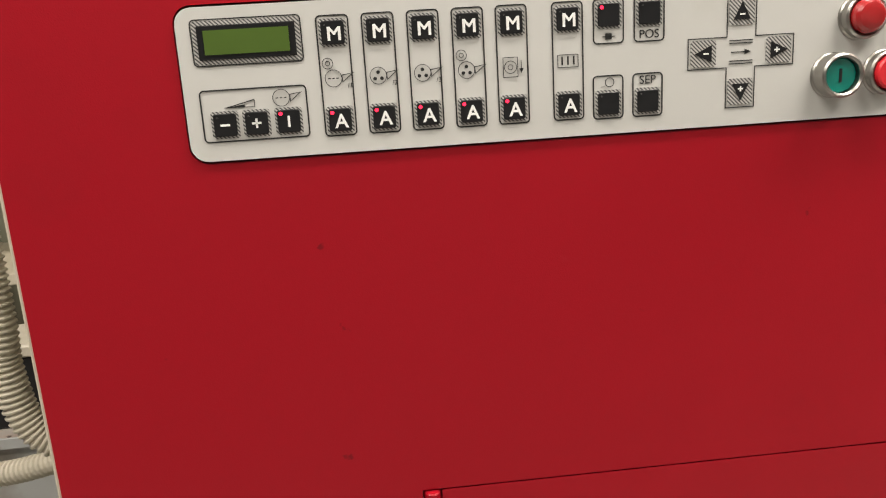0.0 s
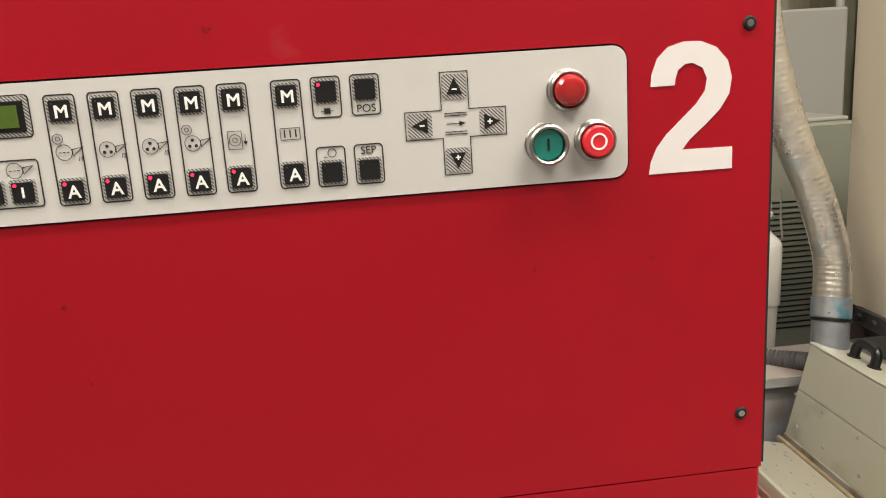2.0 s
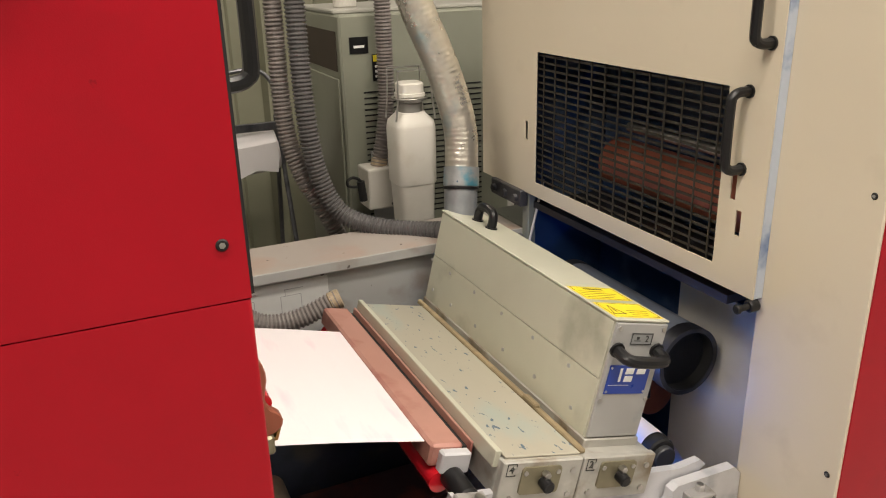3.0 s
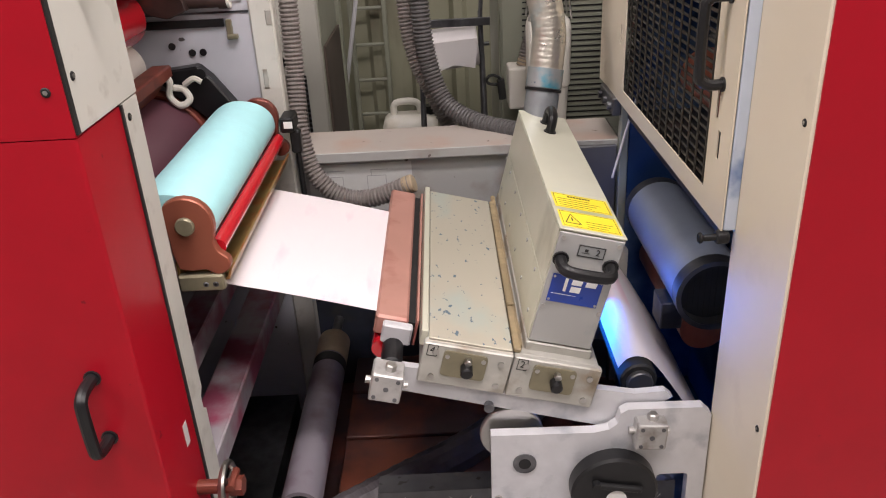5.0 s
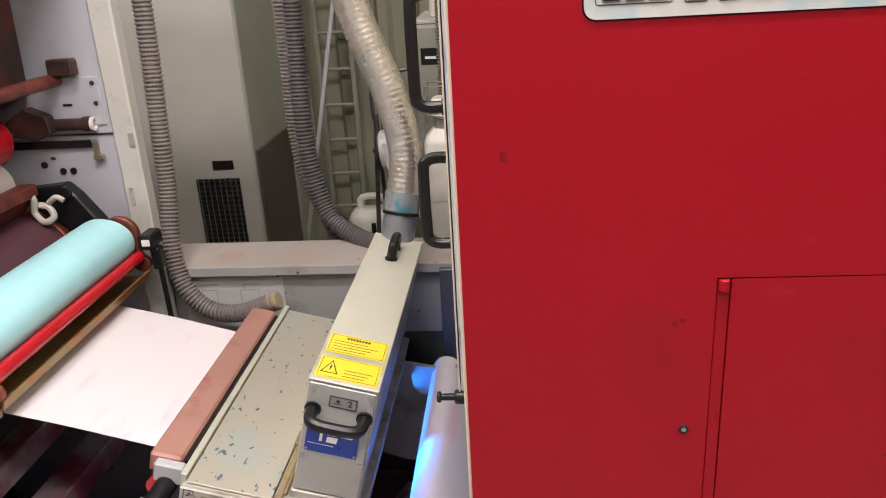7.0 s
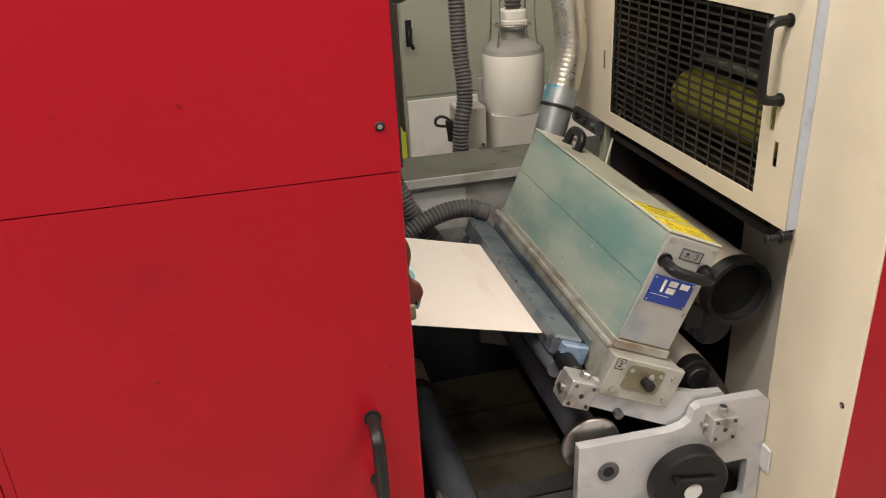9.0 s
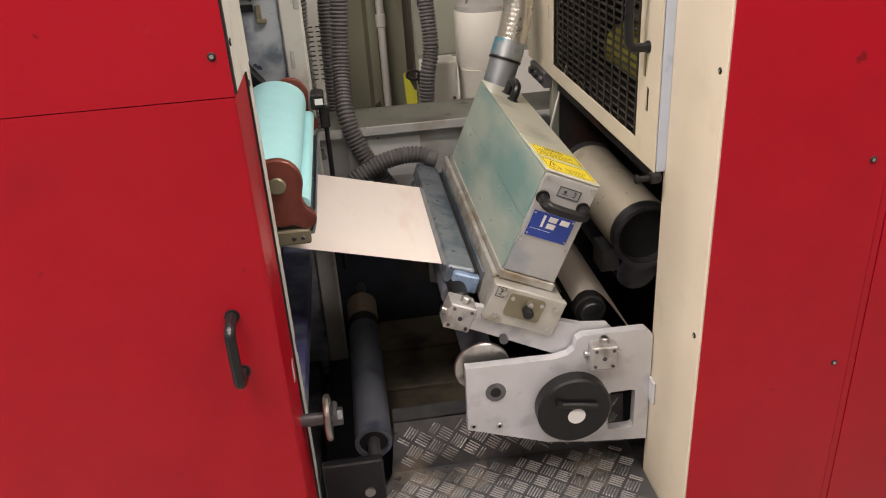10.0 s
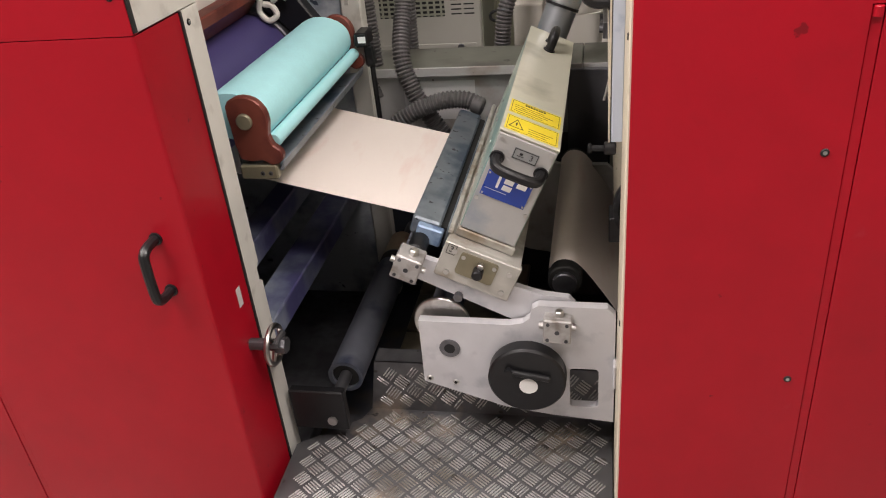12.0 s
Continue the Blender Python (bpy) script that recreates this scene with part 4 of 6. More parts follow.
def printing_unit(n, label):
    u = UNIT[n]
    unit = base("printing_unit", (u + 0.146, 0.45, 0), label, "printing unit", "printing units of the press")
    L, R = u + LEFT, u + RIGHT
    shape = [(L, BASE), (u + 0.036, BASE), (u + 0.036, SEAM + 0.0004), (R, SEAM + 0.0004), (R, TOP), (L, TOP)]
    hole = rounded(u - 0.0990, 1.3220, u + 0.4000, 1.4215, 0.012, 6)
    part("front_panel", prism(shape, 0, 0.014, holes=[hole] if n < 4 else (), bevel=0.0), RED, unit, "red painted sheet metal front panel")
    part("panel_back", box((L + 0.01, 0.016, 1.30), (R - 0.01, 0.020, 1.44)), BLACK, unit)
    part("top_edge", box((L, -0.002, TOP + 0.003), (R, 0.028, TOP + 0.014), 0.002), STRIP, unit, "chipped pale edge strip above the front panel")
    part("top_seal", box((L, 0.004, TOP), (R, 0.02, TOP + 0.003)), RUBBER, unit)
    part("hinge_strip", box((u + 0.0367, 0.0012, BASE), (u + 0.0498, 0.012, SEAM - 0.001), 0.001), RED, unit, "red hinge strip of the door")
    part("hinge_pin", rod((u + 0.0433, 0.000, SEAM - 0.014), (u + 0.0433, 0.000, SEAM - 0.001), 0.0055, 14, bevel=0.001), RED, unit)
    # door: a folded sheet, front and return
    fold = [(u + 0.0505, 0.0)] + [(R - 0.005 + 0.005 * math.sin(a), 0.005 - 0.005 * math.cos(a)) for a in (0, 0.4, 0.8, 1.2, 1.5708)] + [(R, 0.128), (R - 0.012, 0.128), (R - 0.012, 0.012), (u + 0.0505, 0.012)]
    door = part("door", prism(fold, BASE, SEAM - 0.001, "z"), RED, unit, "closed red painted sheet metal door", smooth=True)
    bow_handle((u + 0.4545, 0, 0.669), (u + 0.4545, 0, 0.762), (0, -0.044, 0), 0.0080, door, label="black bow handle")
    part("sticker", box((R, 0.088, 0.575), (R + 0.0006, 0.103, 0.612)), PANEL_GREY, door)
    # right edge: seal, pale side plate, frame strip
    part("edge_seal", box((R, 0.002, SEAM + 0.003), (R + 0.003, 0.010, TOP)), RUBBER, unit)
    part("side_plate", box((R - 0.002, 0.010, SEAM + 0.002), (R + 0.002, 0.188, TOP), 0.001), STRIP, unit, "pale painted side plate")
    screw((R + 0.002, 0.024, 1.131), 0.006, (1, 0, 0), unit)
    bow_handle((R + 0.002, 0.080, 1.237), (R + 0.002, 0.080, 1.347), (0.034, 0, 0), 0.0075, unit, label="black bow handle")
    part("strip_seal", box((R - 0.004, 0.128, BASE), (R + 0.003, 0.133, SEAM)), RUBBER, unit)
    strip = [(0.133, BASE), (0.188, BASE), (0.188, 0.57), (0.178, 0.575), (0.178, 0.60), (0.188, 0.61), (0.188, SEAM), (0.133, SEAM)]
    part("frame_strip", prism(strip, R - 0.010, R + 0.001, "x", bevel=0.001), STRIP, unit, "worn pale frame strip beside the door")
    screw((R + 0.001, 0.150, SEAM - 0.02), 0.006, (1, 0, 0), unit)
    part("front_frame", box((L + 0.02, 0.178, 0.08), (R - 0.02, 0.198, 1.46)), GREY_PAINT, unit, "grey machine frame")
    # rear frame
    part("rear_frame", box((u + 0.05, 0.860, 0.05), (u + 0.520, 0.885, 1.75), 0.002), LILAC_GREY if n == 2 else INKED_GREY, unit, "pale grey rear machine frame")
    # this left part has the shade behind the grille in its colour
    part("rear_frame", box((L + 0.005, 0.860, 0.05), (u + 0.05, 0.885, 1.75), 0.002), BLUE_INK if n == 3 else DEEP_SHADE, unit, "stained rear machine frame with interior shade in its colour")
    part("rear_edge", box((L - 0.014, 0.858, 0.05), (L + 0.005, 0.886, 1.75), 0.002), OLIVE_GREY, unit, "dull edge of the rear frame")
    part("rear_cover", box((L - 0.115, 0.870, 0.10), (L - 0.018, 0.884, 0.729), 0.002), DARK_COVER, unit, "dark grey cover sheet")
    part("white_cable", sweep(smooth_path([(L + 0.02, 0.850, 0.86), (L - 0.005, 0.846, 0.77), (L - 0.03, 0.850, 0.66)], 6), 0.003, 8), PLASTIC_WHITE, unit, smooth=True)
    part("frame_cover", box((u + 0.516, 0.852, 0.05), (u + 0.566, 0.892, 1.75), 0.004), STRIP, unit, "cream cover of the rear frame's edge")
    bm = box((u + 0.28, 0.853, 1.036), (u + 0.462, 0.860, 1.052), 0.001)
    part("frame_slot", bm, BLACK, unit)
    # cover plate above the joint, with its screws, and the dark ink fountain over the rollers
    cover = part("frame_plate", box((u + 0.34, 0.8555, 1.085), (u + 0.505, 0.860, 1.185), 0.001), LILAC_GREY if n == 2 else INKED_GREY, unit, "screwed-on pale grey cover plate")
    for dx, z in ((0.352, 1.172), (0.352, 1.098), (0.493, 1.172), (0.493, 1.130)):
        part("screw", rod((u + dx, 0.8557, z), (u + dx, 0.8535, z), 0.005, 10), DARK_STEEL, cover)
    part("plate_slot", box((u + 0.42, 0.8535, 1.126), (u + 0.44, 0.8556, 1.131)), BLACK, cover)
    part("ink_fountain", prism([(u + 0.16, 1.145), (u + 0.30, 1.130), (u + 0.355, 1.160), (u + 0.365, 1.44), (u + 0.16, 1.44)], 0.22, 0.85, bevel=0.003), DARK_IRON, unit, "dark ink-crusted fountain box")
    part("fountain_arm", prism([(u + 0.30, 1.10), (u + 0.35, 1.13), (u + 0.395, 1.11), (u + 0.40, 1.075), (u + 0.36, 1.06), (u + 0.32, 1.07)], 0.82, 0.852, bevel=0.003), DARK_IRON, unit)
    part("fountain_clamp", box((u + 0.415, 0.828, 1.190), (u + 0.470, 0.858, 1.225), 0.004), DARK_IRON, unit)
    for dx, z in ((0.385, 0.985), (0.408, 0.985), (0.345, 1.0)):
        part("frame_hole", rod((u + dx, 0.8595, z), (u + dx, 0.857, z), 0.0075, 14), BLACK, unit)
    bm = box((u + 0.466, 0.850, 1.012), (u + 0.478, 0.860, 1.050), 0.002)
    box((u + 0.466, 0.846, 1.010), (u + 0.488, 0.859, 1.020), 0.002, bm=bm)
    part("catch", bm, LATCH, unit)
    part("frame_joint", box((u + 0.29, 0.8575, 1.062), (u + 0.519, 0.860, 1.066)), DARK_STEEL, unit)
    bm = rod((u + 0.36, 0.850, 1.088), (u + 0.47, 0.850, 1.088), 0.013, 16)
    rod((u + 0.46, 0.850, 1.088), (u + 0.478, 0.850, 1.088), 0.016, 16, bm=bm)
    rod((u + 0.37, 0.850, 1.088), (u + 0.385, 0.850, 1.088), 0.016, 16, bm=bm)
    air = part("pneumatic_cylinder", bm, DARK_IRON, unit, "small dark pneumatic cylinder", smooth=True)
    part("end_ring", rod((u + 0.478, 0.850, 1.088), (u + 0.484, 0.850, 1.088), 0.015, 16, hollow=0.005), ROLL_WHITE, air, smooth=True)
    part("edge_plate", box((u + 0.550, 0.8495, 1.035), (u + 0.563, 0.852, 1.065), 0.001), ALU_WORN, unit)
    part("edge_plate", box((u + 0.528, 0.8495, 0.905), (u + 0.538, 0.852, 0.945), 0.001), ALU_WORN, unit)
    # left side: cream post with the grille door behind it
    part("side_post", box((L - 0.004, 0.002, BASE), (L + 0.014, 0.186, TOP + 0.1), 0.002), BEIGE, unit, "cream painted side post")
    for z in (1.038, 0.616):
        screw((L - 0.004, 0.020, z), 0.0055, (-1, 0, 0), unit)
    part("post_catch", box((L - 0.009, 0.150, 0.380), (L - 0.004, 0.182, 0.430), 0.002), GREY_PAINT, unit) if n == 4 else None
    grille_door(unit, u, n)
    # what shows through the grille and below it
    # wall and ledge colours hold the shade of the closed interior
    part("inner_wall", box((u - 0.03, 0.20, 0.08), (u - 0.02, 0.858, 1.46)), BLUE_INK if n == 3 else DEEP_SHADE, unit, "stained inner wall with interior shade in its colour")
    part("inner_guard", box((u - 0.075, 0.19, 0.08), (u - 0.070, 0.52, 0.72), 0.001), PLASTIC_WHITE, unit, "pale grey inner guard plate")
    part("inner_ledge", box((u - 0.22, 0.25, 0.795), (u - 0.03, 0.858, 0.81)), DEEP_SHADE, unit)
    part("inner_roller", rod((u - 0.110, 0.22, 0.925), (u - 0.110, 0.70, 0.925), 0.050, 32), COPPER if n == 3 else OLIVE, unit, smooth=True)
    part("inner_bar", rod((u - 0.115, 0.20, 1.005), (u - 0.115, 0.66, 1.005), 0.010, 16), STEEL, unit)
    z = 0.611
    bx = u - 0.1625
    bm = rod((bx, 0.780, z), (bx, 0.385, z), 0.067, 40, hollow=0.006)
    part("blower", bm, BLOWER_BLUE if n == 3 else BLOWER_SHADED, unit, "round blower housing with an open end", smooth=True)
    part("blower_mesh", rod((bx, 0.412, z), (bx, 0.416, z), 0.0605, 32), RUBBER, unit)
    part("blower_lining", rod((bx, 0.411, z), (bx, 0.3845, z), 0.0610, 40, hollow=0.003), RUBBER, unit, smooth=True)
    bm = bmesh.new()
    for i in range(-5, 6):
        h = math.sqrt(max(0, 0.058 ** 2 - (i * 0.010) ** 2))
        rod((bx + i * 0.010, 0.409, z - h), (bx + i * 0.010, 0.409, z + h), 0.0008, 5, bm=bm)
        rod((bx - h, 0.410, z + i * 0.010), (bx + h, 0.410, z + i * 0.010), 0.0008, 5, bm=bm)
    tagged(part("blower_grid", bm, BOLT, unit), kind="stuff")
    part("blower_strap", rod((bx, 0.412, z), (bx, 0.3825, z), 0.0685, 40, hollow=0.0090), DARK_STEEL, unit, "dark band round the blower", smooth=True)
    part("blower_strap", rod((bx, 0.79, z), (bx, 0.765, z), 0.0685, 40, hollow=0.0015), DARK_STEEL, unit, smooth=True)
    part("blower_foot", box((bx - 0.075, 0.44, z - 0.10), (bx - 0.035, 0.50, z - 0.045), 0.002), DARK_STEEL, unit)
    part("lower_roller", rod((u - 0.135, 0.50, 0.47), (u - 0.135, 0.84, 0.47), 0.045, 28), RED_BROWN if n == 3 else DARK_ROLLER, unit, smooth=True)
    for z in (1.430, 1.120):
        screw((u + 0.493, 0, z), 0.0062, (0, -1, 0), unit)
    if n == 2:
        screw((u + 0.010, 0, 0.893), 0.0062, (0, -1, 0), unit)
    if n in (3, 4):
        for z in (0.893, 0.542):
            screw((u + 0.0120, 0, z), 0.0062, (0, -1, 0), unit)
    if n < 4:
        control_panel(unit, u, n == 2, PANEL_BLUE if n == 3 else PANEL_GREY)
        digit(unit, u, str(n))
    # unseen covers, added to keep the hall's light out of the unit
    part("roof", box((L + 0.005, 0.03, 1.455), (u + 0.50, 0.86, 1.470)), GREY_PAINT, unit, "added grey cover that keeps light out of the unit")
    part("inner_roof", box((L - 0.02, 0.19, 1.30), (u + 0.02, 0.858, 1.31)), DEEP_SHADE, unit)
    if n in (2, 3):
        rollers(unit, u, VIOLET if n == 2 else VIOLET_BLUE, 0.318, n)
    part("plinth", box((L + 0.03, 0.05, 0.0), (R - 0.02, 0.88, BASE)), DARK_STEEL, unit)
    return unit


printing_unit(2, "red printing unit with silver control panel and white number two")
printing_unit(3, "red printing unit with blue-stained control panel and white number three")
printing_unit(4, "red printing unit beside the second bay, plain red front")


# ---- curing station in a bay ----
def tilted(x, z, degrees):
    """Local axes of a tilted station: first along its slope, then across the press, then up from it."""
    return Matrix.Translation((x, 0, z)) @ pose(0, 0, 0, 0, degrees, 0)


def clamp_block(parent, m, y):
    """A cube-shaped shaft clamp, round its own middle."""
    s = 0.0240
    o = part("clamp_block", box((-s, y, -s), (s, y + 0.045, s), 0.0025, m=m), CLAMP_GREY, parent, "milled aluminium clamp block")
    for dx, dz in ((-0.016, -0.016), (0.016, -0.016), (-0.016, 0.016), (0.016, 0.016)):
        part("bolt", rod(m @ Vector((dx, y - 0.0015, dz)), m @ Vector((dx, y + 0.002, dz)), 0.0032, 12), DARK_STEEL, o)
    part("shaft_hole", rod(m @ Vector((0, y - 0.0008, 0)), m @ Vector((0, y + 0.002, 0)), 0.0042, 14), DARK_STEEL, o)
    part("lock_screw", rod(m @ Vector((0.002, y + 0.018, s - 0.002)), m @ Vector((0.002, y + 0.018, s + 0.011)), 0.0085, 6, bevel=0.002), STEEL, o)
    for side in (-1, 1):
        part("side_screw", rod(m @ Vector((side * s, y + 0.02, 0)), m @ Vector((side * (s + 0.008), y + 0.02, 0)), 0.006, 10), STEEL, o)
    return o


def station_bracket(bay, u_next, tilt, origin, arm_length, cube, stations):
    """The side plate with its knob, the tilted arm and the cassettes' carrier."""
    x = u_next
    e = base("curing_station", (x - 0.40, 0.20, 0.28), "aluminium carrier of the curing lamps with black knob", "machine frame", "curing stations")
    window = rounded(x - 0.3045, 0.316, x - 0.2535, 0.404, 0.007)
    shape = [(x - 0.5720, 0.498), (x - 0.5735, 0.361), (x - 0.4250, 0.308), (x - 0.34, 0.294), (x - 0.2260, 0.283), (x - 0.2260, 0.520), (x - 0.240, 0.535), (x - 0.3570, 0.537),
             (x - 0.368, 0.530), (x - 0.3725, 0.510), (x - 0.385, 0.500), (x - 0.41, 0.495)]
    plate = part("side_plate", prism(shape, 0.174, 0.192, holes=[window], bevel=0.0), ALU, e, "milled aluminium side plate with square window")
    part("bearing", rod((x - 0.519, 0.174, 0.440), (x - 0.519, 0.1715, 0.440), 0.0190, 28, hollow=0.005), DARK_STEEL, plate)
    part("bearing_core", rod((x - 0.519, 0.1738, 0.440), (x - 0.519, 0.1712, 0.440), 0.0100, 24), BLACK, plate)
    for bx, bz in ((x - 0.5625, 0.368), (x - 0.514, 0.361)):
        screw((bx, 0.174, bz), 0.0075, (0, -1, 0), plate, STEEL)
    kx, kz = x - 0.3785, 0.396
    bm = rod((kx, 0.174, kz), (kx, 0.142, kz), 0.0695, 48, bevel=0.004)
    knob = part("knob", bm, BLACK, plate, "large black round knob with white dot", smooth=True)
    gm = Matrix.Translation((kx, 0, kz)) @ pose(0, 0, 0, 0, 10, 0)
    bm = box((-0.036, 0.1330, 0.012), (0.040, 0.1425, 0.024), 0.003, m=gm)
    rod(gm @ Vector((-0.034, 0.142, 0.018)), gm @ Vector((-0.034, 0.131, 0.018)), 0.007, 12, bm=bm)
    part("grip", bm, BLACK, knob)
    part("dot", rod((kx + 0.003, 0.142, kz - 0.010), (kx + 0.003, 0.1412, kz - 0.010), 0.0165, 28), WHITE, knob)
    part("rear_plate", prism(shape, 0.760, 0.775), ALU_WORN, e)
    m = Matrix.Translation((x - 0.3240, 0, 0.500)) @ pose(0, 0, 0, 0, 3, 0)
    clamp_block(e, m, 0.148)
    part("end_disc", rod((x - 0.5365, 0.205, 0.474), (x - 0.5365, 0.215, 0.474), 0.052, 40, bevel=0.002), STEEL, e, "bright steel disc on a roller's end", smooth=True)
    part("low_roller", rod((x - 0.5365, 0.216, 0.474), (x - 0.5365, 0.76, 0.474), 0.030, 24), DARK_ROLLER, e, smooth=True)
    # arm
    m = tilted(*origin, tilt)
    a = arm_length
    arm = [(-0.020, -0.014), (0.0, -0.032), (a - 0.05, -0.040), (a - 0.02, -0.040), (a + 0.05, 0.036), (a + 0.035, 0.044), (a - 0.01, 0.030), (0.03, 0.012), (-0.02, 0.012)]
    part("arm", prism(arm, 0.196, 0.210, bevel=0.0, m=m), ALU, e, "tilted aluminium arm")
    part("arm", prism(arm, 0.745, 0.757, m=m), ALU_WORN, e)
    part("arm_pin", rod(m @ Vector((a * 0.42, 0.1965, -0.034)), m @ Vector((a * 0.42, 0.185, -0.034)), 0.008, 12), DARK_STEEL, e)
    clamp_block(e, m @ Matrix.Translation((0, 0, 0)), cube)
    part("shaft_collar", rod(m @ Vector((0.004, cube + 0.045, 0.010)), m @ Vector((0.004, 0.262, 0.012)), 0.017, 20, bevel=0.003), BLACK, e, smooth=True)
    for u0, name in stations:
        w = 0.138
        body = part("cassette_front", box((u0, 0.186, -0.004), (u0 + w, 0.200, 0.068), 0.002, m=m), ALU_WORN, e, "grimy aluminium cassette front")
        part("cassette_body", box((u0 + 0.002, 0.200, 0.004), (u0 + w - 0.002, 0.79, 0.066), 0.002, m=m), ALU_WORN, e)
        part("knob_plate", prism(rounded(u0 + 0.032, 0.016, u0 + 0.100, 0.060, 0.006), 0.1830, 0.186, m=m), LATCH, body, "dull olive steel latch plate")
        bm = rod(m @ Vector((u0 + 0.070, 0.183, 0.038)), m @ Vector((u0 + 0.070, 0.163, 0.036)), 0.0095, 18, bevel=0.002)
        part("latch_knob", bm, BLACK, body, smooth=True)
        part("latch_nut", rod(m @ Vector((u0 + 0.070, 0.183, 0.050)), m @ Vector((u0 + 0.070, 0.172, 0.050)), 0.006, 6, bevel=0.001), STEEL, body)
        for bx, bz in ((0.020, 0.010), (0.020, 0.055), (0.122, 0.010), (0.122, 0.050)):
            part("bolt", rod(m @ Vector((u0 + bx, 0.186, bz)), m @ Vector((u0 + bx, 0.183, bz)), 0.0048, 12), STEEL, body)
        for bx in (0.038, 0.094):
            part("bolt", rod(m @ Vector((u0 + bx, 0.183, 0.051)), m @ Vector((u0 + bx, 0.1815, 0.051)), 0.0038, 10), STEEL, body)
        bm = outline_ring(u0 + 0.006, 0.046, u0 + 0.022, 0.066, 0.0005, 0.0012, 0.1858, 0.0004)
        letters(name, 0.017, (u0 + 0.014, 0.1856, 0.056), bm, thick=0.0002)
        bmesh.ops.transform(bm, matrix=m, verts=bm.verts)
        part("number_mark", bm, INK, body)
    return e


def lamp_unit(origin, tilt, side, number, label):
    """The curing lamp: a tall sheet metal housing on its cassette, with handles, labels and name plate."""
    m = tilted(*origin, tilt)
    w, h, y0, y1 = 0.100, 0.198, 0.222, 0.832
    e = base("curing_lamp", m @ Vector((0.05, 0.5, 0)), label, "curing lamp", "curing lamps")
    part("housing", box((0.002, y0 + 0.002, 0.0), (w - 0.002, y1, h - 0.002), 0.002, m=m), LAMP_CREAM, e, "sheet metal lamp housing")
    for z0, z1 in ((-0.006, 0.100), (0.1015, h - 0.004)):
        part("side_panel", box((-0.001, y0 + 0.004, z0), (0.0018, y1 - 0.004, z1), 0.0006, m=m), side, e, "stained side panel")
        part("side_panel", box((w - 0.0018, y0 + 0.004, z0), (w + 0.001, y1 - 0.004, z1), 0.0006, m=m), side, e)
    part("top_cover", box((-0.0015, y0 - 0.001, h - 0.002), (w + 0.0015, y1 + 0.001, h + 0.0015), 0.001, m=m), LAMP_CREAM, e, "cream top cover")
    part("front_cover", box((0.001, y0 - 0.003, 0.006), (w - 0.001, y0 + 0.002, h - 0.004), 0.001, m=m), GALV_FRONT, e, "bare grey front cover")
    part("base_lip", box((-0.003, y0 - 0.005, -0.012), (w + 0.003, y1, 0.004), 0.002, m=m), ALU_WORN, e)
    part("gasket", box((-0.016, y0 - 0.006, -0.014), (-0.007, y1, -0.004), 0.002, m=m), RUST if side is LAMP_CREAM else ALU_WORN, e, "gummy sealing strip")
    f = y0 - 0.003
    for yy in (0.27, 0.38, 0.49, 0.60, 0.71, 0.80):
        for z in (0.030, 0.088):
            s = yy + (0.03 if z > 0.05 else 0)
            part("screw", rod(m @ Vector((-0.001, s, z)), m @ Vector((-0.0026, s, z)), 0.0036, 10), GALV_FRONT, e)
    for sx, sz in ((0.008, 0.186), (0.092, 0.186), (0.008, 0.150), (0.006, 0.070), (0.094, 0.070), (0.090, 0.150)):
        part("screw", rod(m @ Vector((sx, f, sz)), m @ Vector((sx, f - 0.002, sz)), 0.0035, 10), STEEL, e)
    a, b = m @ Vector((0.012, f, 0.152)), m @ Vector((0.088, f, 0.152))
    bow_handle(a, b, m.to_3x3() @ Vector((0, -0.032, -0.006)), 0.0092, e, label="black plastic grip")
    a, b = m @ Vector((0.050, 0.705, h + 0.001)), m @ Vector((0.050, 0.765, h + 0.001))
    bow_handle(a, b, m.to_3x3() @ Vector((0, 0, 0.034)), 0.0095, e, label="black plastic lifting handle")
    # name plate with plain mark
    plate = part("name_plate", box((0.008, f - 0.0022, 0.080), (0.086, f - 0.0005, 0.127), 0.0004, m=m), SIGN_BLUE, e, "blue enamelled name plate with a white mark")
    bm = box((0.028, f - 0.0028, 0.1005), (0.0325, f - 0.0022, 0.1225), m=m)
    for za, zb in ((0.1005, 0.1100), (0.1130, 0.1225)):
        prism([(0.0385, za), (0.0540, za), (0.0550, zb), (0.0395, zb)], f - 0.0028, f - 0.0022, m=m, bm=bm)
    prism([(0.0600, 0.1130), (0.0765, 0.1130), (0.0775, 0.1225), (0.0610, 0.1225)], f - 0.0028, f - 0.0022, m=m, bm=bm)
    part("mark", bm, WHITE, plate)
    part("mark_line", box((0.012, f - 0.0026, 0.0945), (0.050, f - 0.0022, 0.0951), m=m), WHITE, plate)
    for sx, sz in ((0.011, 0.084), (0.083, 0.084), (0.011, 0.123), (0.083, 0.123)):
        part("rivet", rod(m @ Vector((sx, f - 0.002, sz)), m @ Vector((sx, f - 0.0032, sz)), 0.002, 8), STEEL, plate)
    bm = outline_ring(0.034, 0.161, 0.074, 0.179, 0.0006, 0.0012, f - 0.0006, 0.0005)
    letters(number, 0.014, (0.064, f - 0.0009, 0.170), bm, thick=0.0002)
    box((0.040, f - 0.0010, 0.1665), (0.052, f - 0.0006, 0.1675), bm=bm)
    box((0.044, f - 0.0010, 0.1690), (0.049, f - 0.0006, 0.1735), bm=bm)
    bmesh.ops.transform(bm, matrix=m, verts=bm.verts)
